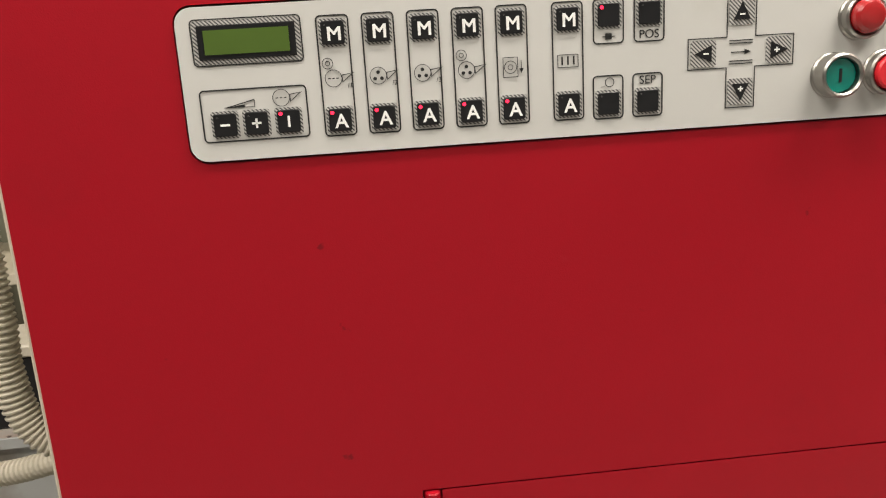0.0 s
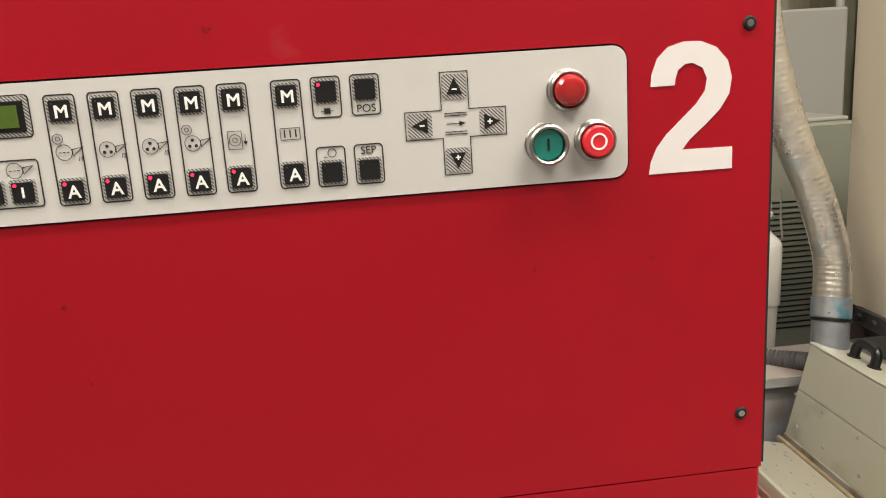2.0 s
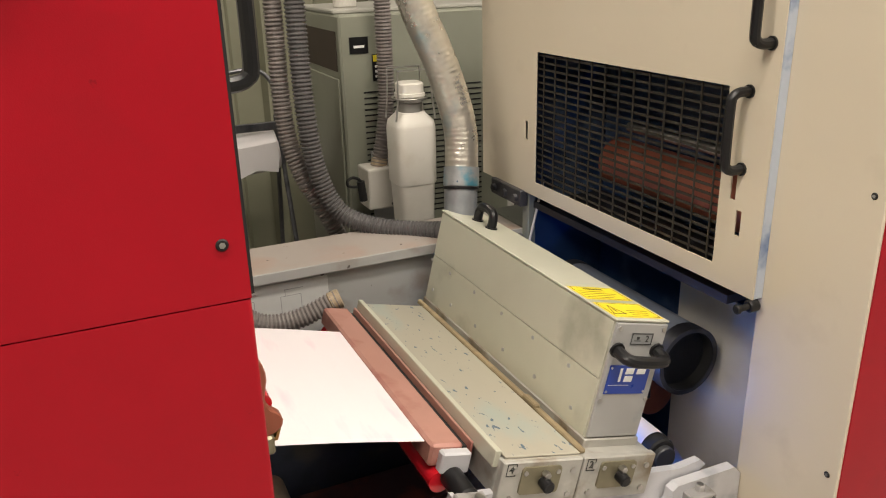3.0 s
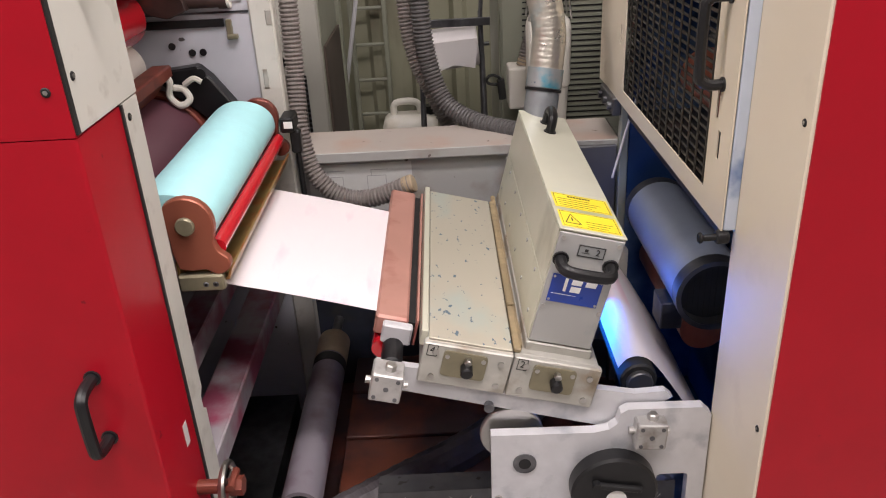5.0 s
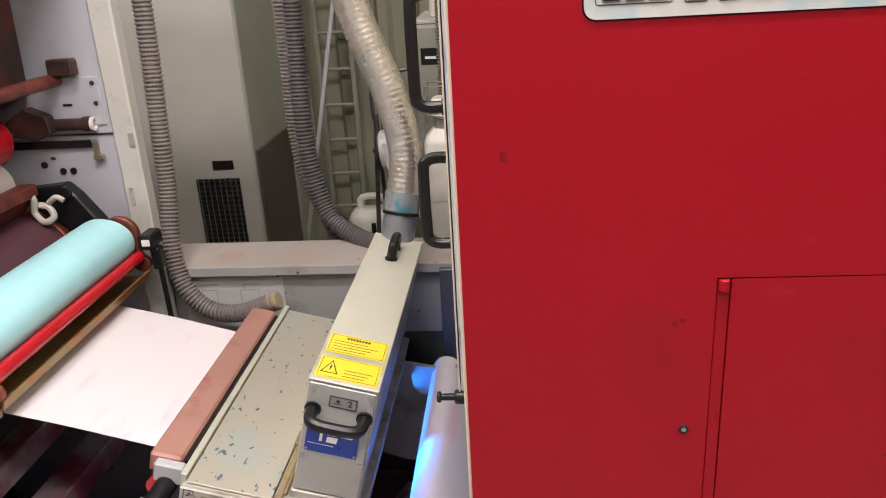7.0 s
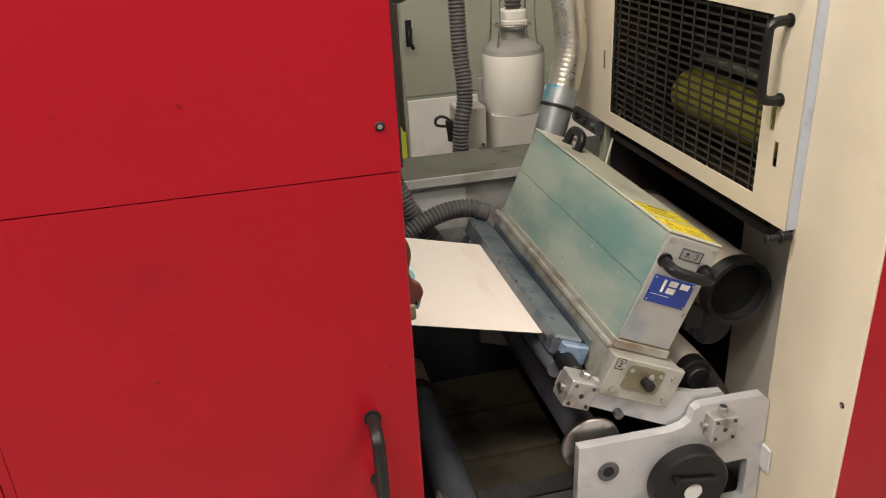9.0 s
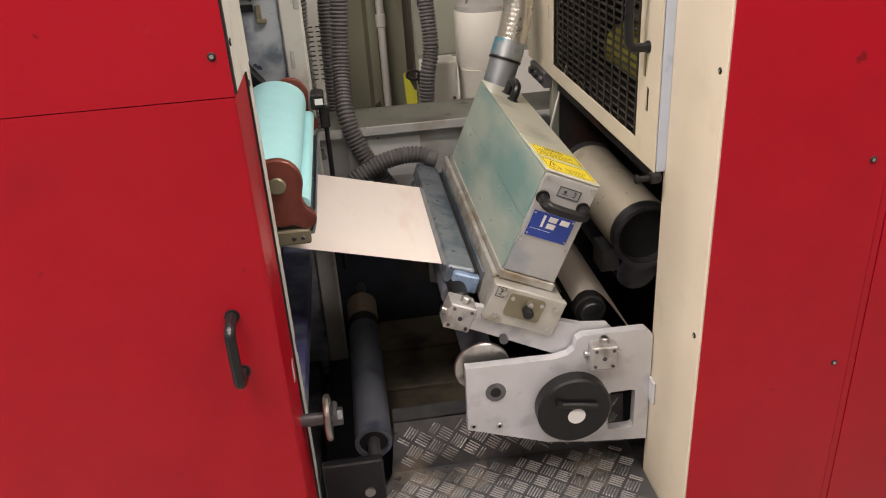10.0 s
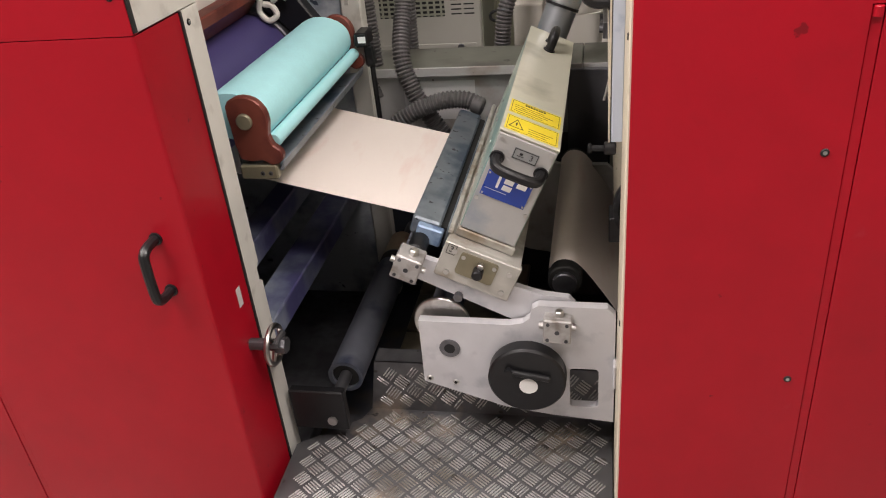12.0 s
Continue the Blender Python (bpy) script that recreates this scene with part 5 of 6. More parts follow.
    tag = part("number_plate", box((0.033, f - 0.0006, 0.160), (0.075, f, 0.180), m=m), TAG_GREY, e, "small grey number tag")
    part("number_mark", bm, INK, tag)
    # two yellow warning labels on the cover
    for ya, yb, sign in ((0.230, 0.290, True), (0.304, 0.362, False)):
        lab = part("warning_label", box((0.004, ya, h + 0.0016), (0.096, yb, h + 0.0020), m=m), YELLOW, e, "yellow warning label with black print")
        bm = bmesh.new()
        t = h + 0.0020
        box((0.007, ya + 0.003, t), (0.093, ya + 0.0036, t + 0.0002), bm=bm, m=m)
        box((0.007, yb - 0.0036, t), (0.093, yb - 0.003, t + 0.0002), bm=bm, m=m)
        box((0.007, ya + 0.003, t), (0.0078, yb - 0.003, t + 0.0002), bm=bm, m=m)
        box((0.0922, ya + 0.003, t), (0.093, yb - 0.003, t + 0.0002), bm=bm, m=m)
        if sign:
            yc = (ya + yb) / 2
            prism([(0.010, yc - 0.017), (0.036, yc - 0.017), (0.023, yc + 0.020)], t, t + 0.0002, "z", holes=[[(0.0125, yc - 0.0150), (0.0335, yc - 0.0150), (0.023, yc + 0.016)]], bm=bm, m=m)
            prism([(0.0225, yc - 0.011), (0.0245, yc - 0.001), (0.0235, yc + 0.009), (0.0215, yc)], t, t + 0.0002, "z", bm=bm, m=m)
            rows, x0 = 3, 0.044
        else:
            rows, x0 = 4, 0.012
            for k in range(8):
                box((0.030 + k * 0.0048, yb - 0.0135, t), (0.0336 + k * 0.0048, yb - 0.0075, t + 0.0002), bm=bm, m=m)
        for i in range(rows):
            yy = ya + 0.010 + i * 0.0085
            box((x0, yy, t), (x0 + (0.042 if sign else 0.07) * (0.75 + 0.25 * ((i * 7) % 3) / 2), yy + 0.0013, t + 0.0002), bm=bm, m=m)
        part("label_print", bm, INK, lab)
    return e


TAG_GREY = material("tag_grey", (0.24, 0.25, 0.25), 0.4, vary=0.08, grain=60)
GALV_FRONT = material("grey_front", (0.44, 0.44, 0.43), 0.38, metal=0.35, vary=0.06, grain=20, stain=(0.30, 0.33, 0.36), stain_amount=0.12, stain_scale=12)

station_bracket(2, UNIT[3], 14.2, (0.800, 0.617), 0.40, 0.146, [(0.046, "4"), (0.186, "2")])
station_bracket(3, UNIT[4], 24.0, (2.322, 0.614), 0.245, 0.158, [(0.046, "3")])
lamp_unit((1.019, 0.640), 14.2, LAMP_CREAM, "2", "cream sheet metal curing lamp with yellow warning labels and black handles")
lamp_unit((2.409, 0.662), 24.0, LAMP_GREEN, "3", "green-stained sheet metal curing lamp with yellow warning labels and black handles")


def cover_plate():
    """Flat lid over the empty cassette of the first bay."""
    m = tilted(0.800, 0.617, 14.2)
    e = base("cassette_cover", m @ Vector((0.12, 0.5, 0.07)), "flat pale metal cover spotted with ink beside the lamp", "cover plate")
    part("lid", box((0.052, 0.196, 0.0685), (0.182, 0.79, 0.0720), 0.001, m=m), PLATE_PAINTED, e, "ink-spotted sheet metal lid")
    part("lid_lip", box((0.050, 0.193, 0.060), (0.184, 0.196, 0.0685), 0.001, m=m), PLATE_PAINTED, e)
    part("edge_strip", box((0.040, 0.205, 0.050), (0.050, 0.80, 0.0765), 0.001, m=m), LAMP_CREAM, e, "cream angle strip")
    part("gasket", box((0.184, 0.20, 0.066), (0.196, 0.79, 0.074), 0.002, m=m), RUST, e, "brown gummy sealing strip")
    part("hinge", box((0.182, 0.33, 0.072), (0.194, 0.37, 0.080), 0.002, m=m), RUST, e)


cover_plate()


def suction_tray(origin, tilt, mat, label):
    """The slotted extraction channel where the web meets the station."""
    m = tilted(*origin, tilt)
    e = base("suction_channel", m @ Vector((0.03, 0.5, 0)), label, "suction channel", "suction channels")
    part("channel", box((-0.031, 0.262, 0.020), (0.022, 0.802, 0.056), 0.004, m=m), mat, e)
    part("slot", box((0.022, 0.272, 0.020), (0.034, 0.800, 0.046), m=m), RUBBER, e)
    part("flange", box((0.034, 0.262, 0.010), (0.0385, 0.802, 0.058), 0.001, m=m), mat, e)
    part("end_block", box((-0.018, 0.246, 0.016), (0.030, 0.264, 0.050), 0.003, m=m), BLUE_END if mat is BLUE_METAL else GREY_PAINT, e)
    part("web_roller", rod(m @ Vector((-0.012, 0.25, 0.002)), m @ Vector((-0.012, 0.80, 0.002)), 0.017, 20), INK_RED if mat is PINK_METAL else DARK_ROLLER, e, smooth=True)
    return e


suction_tray((0.800, 0.617), 14.2, PINK_METAL, "pinkish ink-stained suction channel at the end of the web")
suction_tray((2.329, 0.602), 20.0, BLUE_METAL, "blue-grey ink-stained suction channel at the end of the web")


# ---- paper web ----
def web(points, y0, y1, mat, label):
    e = base("paper_web", (points[0][0], (y0 + y1) / 2, points[0][1]), label, "paper web", "paper web through the press")
    path = [(p.x, p.y) for p in smooth_path([(a, b, 0) for a, b in points], 6)]
    bm = bmesh.new()
    for t in (0.0, 0.0004):
        rows = [[bm.verts.new((a, y, b - t)) for y in (y0, y1)] for a, b in path]
        for p, q in zip(rows, rows[1:]):
            bm.faces.new((p[0], p[1], q[1], q[0]))
    part("sheet", bm, mat, e, "", smooth=True)


web([(0.40, 0.775), (0.50, 0.748), (0.65, 0.710), (0.788, 0.671)], 0.285, 0.69, PAPER_2, "white paper web with faint pink print running under the roller")
web([(1.93, 0.742), (2.03, 0.718), (2.18, 0.680), (2.318, 0.645)], 0.305, 0.69, PAPER_3, "cream-white paper web with faint print running under the roller")


def web_out(u, roller, mat):
    rx, rz = roller
    e = base("web_roller", (rx, 0.5, rz), "dark rubber roller turning the web at the lamp's foot", "roller", "web rollers")
    part("barrel", rod((rx, 0.262, rz), (rx, 0.80, rz), 0.031, 32, bevel=0.003), RUBBER, e, smooth=True)
    part("end_cap", rod((rx, 0.250, rz), (rx, 0.262, rz), 0.022, 24, bevel=0.002), DARK_STEEL, e, smooth=True)
    web([(rx - 0.030, rz + 0.012), (rx - 0.016, rz + 0.029), (rx + 0.004, rz + 0.033), (rx + 0.026, rz + 0.021), (rx + 0.060, rz - 0.025), (rx + 0.110, rz - 0.105), (rx + 0.195, rz - 0.250)], 0.285, 0.78, mat, "white paper web running down from the lamp over a roller")


web_out(UNIT[3], (1.208, 0.527), PAPER_2)
web_out(UNIT[4], (2.585, 0.532), PAPER_3)


# ---- guard sheets standing on the first unit ----
def top_guard():
    e = base("guard_sheet", (0.12, 0.2, 1.47), "white folded plastic guard sheets with red ink specks on the unit", "guard")
    part("sheet", prism([(-0.03, 1.470), (0.32, 1.470), (0.32, 1.62), (-0.13, 1.62)], 0.10, 0.103), PLASTIC_WHITE, e, "milky guard sheet")
    m = Matrix.Translation((0.02, 0.10, 1.47)) @ pose(0, 0, 0, 24, 0, 0)
    part("sheet", prism([(-0.05, 0.0), (0.0, 0.0), (0.09, 0.12), (-0.14, 0.12)], -0.004, -0.001, m=m), PLASTIC_WHITE, e)
    part("rod", rod((0.20, 0.10, 1.60), (0.235, 0.09, 1.470), 0.006, 10), DARK_STEEL, e)
    part("dark_flap", prism([(-0.13, 1.470), (-0.02, 1.470), (-0.14, 1.62), (-0.25, 1.62)], 0.16, 0.163), BROWN_BOARD, e)
    part("rear_guard", box((0.27, 0.20, 1.470), (0.50, 0.206, 1.66), 0.002), BROWN_BOARD, e)


top_guard()


# ---- bay floors and steps ----
def bay_pit(x0, x1, n):
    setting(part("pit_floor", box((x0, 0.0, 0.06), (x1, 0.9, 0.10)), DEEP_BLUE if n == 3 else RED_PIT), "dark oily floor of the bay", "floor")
    # the rear wall is blue-black in both bays
    setting(part("pit_wall", box((x0 - 0.1, 0.900, 0.0), (x1 + 0.1, 0.93, 0.56)), DEEP_BLUE), "blue-black rear wall of the bay", "wall")
    e = base("pit_plate", (x0 + 0.3, 0.6, 0.15), "oily sheet metal plates lying on the bay floor", "floor plate")
    for i, (a, b) in enumerate(((0.42, 0.58), (0.585, 0.745), (0.75, 0.895))):
        part("plate", box((x0 + 0.14, a, 0.16 + 0.004 * i), (x1 - 0.22, b, 0.172 + 0.004 * i), 0.002), OLIVE_PLATE if n == 3 else RED_PIT, e)


e = base("floor_tube", (0.78, 0.43, 0.15), "fat grey-purple suction tube lying in the bay", "tube")
part("tube", corrugated([(0.55, 0.285, 0.155), (0.665, 0.353, 0.165), (0.80, 0.44, 0.172), (0.927, 0.53, 0.172), (1.06, 0.66, 0.170), (1.12, 0.80, 0.170)], 0.045, 0.03, 0.03), TUBE_GREY, e)
bay_pit(UNIT[2] + RIGHT, UNIT[3] + LEFT, 2)
bay_pit(UNIT[3] + RIGHT, UNIT[4] + LEFT, 3)


def tread_bars(inside, place, bm):
    """Groups of five raised bars laid like basket weave, aslant, every second group turned."""
    pitch, slant = 0.0325, radians(53)
    for i in range(-26, 27):
        for j in range(-26, 27):
            cx, cy = 0.31 + pitch * (i * math.cos(slant) - j * math.sin(slant)), 0.17 + pitch * (i * math.sin(slant) + j * math.cos(slant))
            if not (-0.05 < cx < 0.75 and -0.05 < cy < 0.45):
                continue
            turn = slant + radians(90 if (i + j) % 2 else 0)
            for k in (-2, -1, 0, 1, 2):
                ox, oy = -math.sin(turn) * k * 0.0058, math.cos(turn) * k * 0.0058
                dx, dy = math.cos(turn) * 0.0142, math.sin(turn) * 0.0142
                if not (inside(cx + ox + dx, cy + oy + dy) and inside(cx + ox - dx, cy + oy - dy)):
                    continue
                px, py = cx + ox, cy + oy
                nx, ny = -math.sin(turn) * 0.0015, math.cos(turn) * 0.0015
                low = [(px - dx, py - dy), (px - dx * 0.8 + nx, py - dy * 0.8 + ny), (px + dx * 0.8 + nx, py + dy * 0.8 + ny), (px + dx, py + dy), (px + dx * 0.8 - nx, py + dy * 0.8 - ny), (px - dx * 0.8 - nx, py - dy * 0.8 - ny)]
                top = [(px - dx * 0.85, py - dy * 0.85), (px - dx * 0.7 + nx * 0.5, py - dy * 0.7 + ny * 0.5), (px + dx * 0.7 + nx * 0.5, py + dy * 0.7 + ny * 0.5),
                       (px + dx * 0.85, py + dy * 0.85), (px + dx * 0.7 - nx * 0.5, py + dy * 0.7 - ny * 0.5), (px - dx * 0.7 - nx * 0.5, py - dy * 0.7 - ny * 0.5)]
                v = [bm.verts.new(place(*p, 0)) for p in low] + [bm.verts.new(place(*p, 0.0019)) for p in top]
                bm.faces.new(v[6:][::-1])
                for q in range(6):
                    w = (q + 1) % 6
                    bm.faces.new((v[w], v[q], v[6 + q], v[6 + w]))


def step_plate(x, left, top):
    """Tread plate step: a flat with a cut corner, a riser and a ledge behind it."""
    e = base("step_plate", (x - 0.45, 0.1, 0.10), "worn steel tread plate step in the bay", "step", "tread plate steps")
    z = 0.200
    flat = [(x - 0.845, -0.075), (x - 0.226, -0.075), (x - 0.226, 0.270), (x - 0.722, 0.268), (x - 0.735, 0.235), (x - 0.850, 0.150)]
    part("tread", prism(flat, z - 0.004, z, "z"), TREAD, e, "worn steel tread plate")
    part("front_lip", box((x - 0.845, -0.079, z - 0.11), (x - 0.226, -0.075, z), 0.001), TREAD, e)
    part("support", box((x - 0.80, -0.05, 0.10), (x - 0.26, 0.25, z - 0.004)), DARK_STEEL, e)
    bm = bmesh.new()
    a, b = (x - left, 0.268, z), (x - 0.235, 0.270, z)
    c, d = (x - 0.235, 0.284, top), (x - left + 0.014, 0.284, top)
    front = [bm.verts.new(p) for p in (a, b, c, d)]
    bm.faces.new(front)
    back = [bm.verts.new((p[0], p[1] + 0.004, p[2])) for p in (a, b, c, d)]
    bm.faces.new(back[::-1])
    for i in range(4):
        bm.faces.new((front[i], back[i], back[(i + 1) % 4], front[(i + 1) % 4]))
    box((x - left + 0.014, 0.284, top - 0.004), (x - 0.235, 0.33, top), bm=bm)
    part("riser", bm, TREAD, e, "tread plate riser")
    bars = bmesh.new()

    def in_flat(p, q):
        p, q = p - 0.845, q - 0.07
        return -0.83 < p < -0.232 and -0.070 < q < 0.262 and not (p < -0.72 and q > 0.130 + (p + 0.85) * 0.75)

    tread_bars(in_flat, lambda p, q, h: (x + p - 0.845, q - 0.07, z + h), bars)
    tread_bars(lambda p, q: 0.014 < p < left - 0.244 and 0.006 < q < top - z - 0.008, lambda p, q, h: (x - left + p, 0.268 + q * 0.146 - h, z + q), bars)
    part("tread_pattern", bars, TREAD_BAR_LIT, e, "raised bars of the tread plate")
    e.children[-1]["kind"] = "stuff"


step_plate(UNIT[3], 0.790, 0.288)
step_plate(UNIT[4], 0.722, 0.312)


# ---- rear channel along the press ----
def rear_channel():
    e = base("rear_channel", (1.5, 0.97, 0), "long pale sheet metal channel along the press's rear", "channel", kind="structure")
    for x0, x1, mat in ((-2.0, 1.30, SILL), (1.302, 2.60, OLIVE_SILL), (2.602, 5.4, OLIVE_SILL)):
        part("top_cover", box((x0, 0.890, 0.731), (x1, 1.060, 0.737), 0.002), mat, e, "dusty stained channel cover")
        part("front_face", box((x0, 0.905, 0.10), (x1, 0.910, 0.731)), SILL_FACE, e)
        part("edge", box((x0, 0.886, 0.716), (x1, 0.891, 0.738), 0.001), SILL_FACE, e)
    part("back_face", box((-2.0, 1.050, 0.0), (5.4, 1.058, 0.731)), SILL_FACE, e)
    for y, z0 in ((0.9045, 0.60),):
        sheet = part("paper_sheet", box((0.585, y - 0.0006, z0 - 0.02), (0.825, y, z0 + 0.105)), WHITE_SHEET, e, "paper sheet with faint line drawing")
        bm = bmesh.new()
        for x in (0.62, 0.72):
            outline_ring(x, z0 + 0.03, x + 0.045, z0 + 0.075, 0.001, 0.0014, y - 0.0006, 0.0002, bm)
            box((x + 0.01, y - 0.0008, z0 + 0.075), (x + 0.0114, y - 0.0006, z0 + 0.09), bm=bm)
            box((x + 0.01, y - 0.0008, z0 + 0.088), (x + 0.05, y - 0.0006, z0 + 0.0895), bm=bm)
        part("drawing", bm, GREY_LINE, sheet)
    sheet = part("paper_sheet", box((2.16, 0.904, 0.60), (2.34, 0.9045, 0.70)), WHITE_SHEET, e)


WHITE_SHEET = material("grey_paper", (0.52, 0.52, 0.51), 0.6, vary=0.04)
GREY_LINE = material("grey_line", (0.28, 0.28, 0.28), 0.6)
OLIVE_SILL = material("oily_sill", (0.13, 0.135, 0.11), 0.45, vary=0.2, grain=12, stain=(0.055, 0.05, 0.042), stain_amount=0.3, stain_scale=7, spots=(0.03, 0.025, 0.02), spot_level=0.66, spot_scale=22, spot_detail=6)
rear_channel()


# ---- hoses and ducts ----
def hose(name, pts, r, mat, label, pitch=0.0092, depth=0.14):
    e = base(name, pts[-1], label, "hose", "ribbed hoses")
    part("ribbed_tube", corrugated(pts, r, pitch, depth), mat, e)
    a, b = Vector(pts[-1]), Vector(pts[-2])
    d = (b - a).normalized()
    part("end_cuff", rod(a - d * 0.002, a + d * 0.024, r * 0.98, 20, bevel=0.003), TAN if mat is HOSE else mat, e, smooth=True)


hose("ribbed_hose", [(0.592, 0.955, 1.75), (0.590, 0.945, 1.30), (0.585, 0.93, 1.05), (0.583, 0.92, 0.92), (0.583, 0.89, 0.80), (0.602, 0.868, 0.71), (0.655, 0.858, 0.650), (0.73, 0.850, 0.640), (0.830, 0.838, 0.676)], 0.0215, HOSE, "grey ribbed hose bending down to the suction channel")
hose("ribbed_hose", [(0.865, 1.14, 1.75), (0.862, 1.13, 1.25), (0.862, 1.11, 1.00), (0.878, 1.10, 0.87), (0.915, 1.08, 0.785), (0.985, 1.04, 0.748), (1.065, 0.98, 0.742), (1.12, 0.92, 0.75)], 0.0235, HOSE_DARK, "grey ribbed hose sweeping down behind the lamp")
hose("ribbed_hose", [(1.185, 1.46, 1.75), (1.185, 1.455, 1.30), (1.183, 1.45, 1.0), (1.165, 1.435, 0.88), (1.140, 1.425, 0.788)], 0.0235, HOSE, "grey ribbed hose hanging down onto a pale box")
hose("ribbed_hose", [(0.828, 1.19, 1.75), (0.825, 1.18, 1.25), (0.825, 1.17, 1.00), (0.845, 1.15, 0.88), (0.885, 1.13, 0.79), (0.93, 1.12, 0.68), (0.96, 1.12, 0.50)], 0.0215, HOSE, "grey ribbed hose beside another behind the channel")
hose("ribbed_hose", [(2.105, 0.96, 1.75), (2.100, 0.955, 1.30), (2.085, 0.95, 1.08), (2.078, 0.945, 0.94), (2.082, 0.94, 0.80), (2.09, 0.92, 0.66)], 0.0225, HOSE_DARK, "dark ribbed hose hanging at the rear frame")
hose("ribbed_hose", [(2.205, 1.03, 1.75), (2.195, 1.02, 1.30), (2.180, 1.00, 1.05), (2.166, 0.97, 0.88), (2.165, 0.90, 0.77), (2.19, 0.875, 0.69), (2.225, 0.865, 0.63), (2.27, 0.860, 0.56)], 0.0225, HOSE_DARK, "dark ribbed hose bending down below the suction channel")
hose("ribbed_hose", [(2.11, 0.795, 0.575), (2.155, 0.805, 0.625), (2.205, 0.815, 0.655), (2.265, 0.825, 0.675), (2.325, 0.830, 0.676), (2.368, 0.822, 0.660)], 0.0215, HOSE_DARK, "dark ribbed hose arching up to the suction channel")
hose("ribbed_hose", [(2.42, 1.22, 1.75), (2.41, 1.21, 1.30), (2.405, 1.17, 1.0), (2.408, 1.14, 0.86), (2.385, 1.12, 0.70), (2.37, 1.12, 0.03)], 0.022, HOSE_DARK, "dark ribbed hose hanging above the channel")
hose("ribbed_hose", [(2.165, 1.20, 1.75), (2.15, 1.20, 1.3), (2.142, 1.18, 1.05), (2.135, 1.14, 0.745), (2.13, 1.13, 0.03)], 0.020, HOSE_DARK, "dark ribbed hose hanging behind another")
hose("ribbed_hose", [(-0.488, 0.52, 1.75), (-0.486, 0.51, 1.30), (-0.481, 0.50, 1.09), (-0.484, 0.50, 1.016), (-0.470, 0.50, 0.940), (-0.435, 0.50, 0.900), (-0.36, 0.50, 0.872), (-0.28, 0.50, 0.87)], 0.0225, HOSE_CREAM, "cream ribbed hose curving to the unit's side", 0.0085)
hose("ribbed_hose", [(-0.75, 0.70, 0.770), (-0.62, 0.68, 0.772), (-0.52, 0.66, 0.795), (-0.42, 0.64, 0.83), (-0.3, 0.62, 0.85)], 0.020, HOSE_CREAM, "cream ribbed hose lying behind the lamp")


def first_bay():
    """What shows past the first unit's edge: a lamp's cover, a dark box and a shelf."""
    e = base("curing_lamp", (-0.36, 0.45, 0.6), "cream sheet metal lamp cover in the first bay", "curing lamp", "curing lamps")
    m = tilted(-0.47, 0.60, 14)
    part("housing", box((0.0, 0.222, 0.0), (0.10, 0.60, 0.19), 0.002, m=m), LAMP_CREAM, e)
    part("cassette", box((-0.46, 0.23, 0.0), (-0.36, 0.60, 0.598), 0.002), ALU_WORN, e)
    e = base("dark_box", (-0.62, 0.98, 0.737), "black box with a cream lid on the rear channel", "box")
    part("body", box((-0.80, 0.93, 0.737), (-0.50, 1.05, 0.880), 0.004), BLACK, e)
    part("lid", box((-0.82, 0.92, 0.880), (-0.49, 1.06, 0.905), 0.004), HOSE_CREAM, e)
    e = base("wall_shelf", (-0.8, 1.6, 0), "cream metal shelf unit behind the press", "shelf")
    for z in (0.9, 1.22, 1.55):
        part("board", box((-1.3, 1.4, z), (-0.45, 1.8, z + 0.03), 0.003), BEIGE, e)
    for x in (-1.28, -0.47):
        part("post", box((x - 0.015, 1.4, 0), (x + 0.015, 1.43, 1.7)), BEIGE, e)


first_bay()


def duct(pts, foot, label):
    e = base("air_duct", foot, label, "air duct", "air ducts of the lamps")
    path = resample(smooth_path(pts, 12), 0.0025)
    random.seed(4)
    jitter = [random.uniform(-0.004, 0.004) for _ in range(4000)]
    bm = sweep(path, lambda i: 0.036 * (1 + jitter[i // 4]), 28)
    # the wire's spiral ridge, and the small dents between its turns
    for i, v in enumerate(bm.verts):
        ring, k = divmod(i, 28)
        turn = (ring * 0.0025 / 0.0115 + k / 28) % 1.0
        mid = path[min(ring, len(path) - 1)]
        v.co = mid + (v.co - mid) * (1.006 if turn < 0.30 else 0.992 + random.uniform(-0.006, 0.006))
    part("foil_hose", bm, FOIL, e, "crumpled aluminium foil hose with spiral wire", smooth=True)
    a, b = Vector(pts[0]), Vector(pts[1])
    d = (b - a).normalized()
    part("clamp_band", rod(a + d * 0.004, a + d * 0.010, 0.0392, 28, hollow=0.002), BLACK, e)
    part("clamp", rod(a + d * 0.012, a + d * 0.052, 0.0385, 28, hollow=0.002), GALV, e, "stained hose clamp band", smooth=True)
    part("spigot", rod(a - d * 0.075, a + d * 0.012, 0.036, 28), SPIGOT, e, "grey sheet metal spigot", smooth=True)


duct([(1.120, 0.850, 0.862), (1.130, 0.865, 0.92), (1.136, 0.885, 1.00), (1.108, 0.905, 1.12), (1.047, 0.92, 1.28), (0.995, 0.93, 1.5), (0.97, 0.93, 1.8)], (1.115, 0.83, 0.82), "aluminium foil air duct on the lamp")
duct([(2.553, 0.875, 0.868), (2.580, 0.89, 0.935), (2.597, 0.905, 1.02), (2.585, 0.92, 1.15), (2.56, 0.93, 1.30), (2.55, 0.93, 1.5), (2.55, 0.93, 1.8)], (2.54, 0.86, 0.80), "aluminium foil air duct on the lamp")


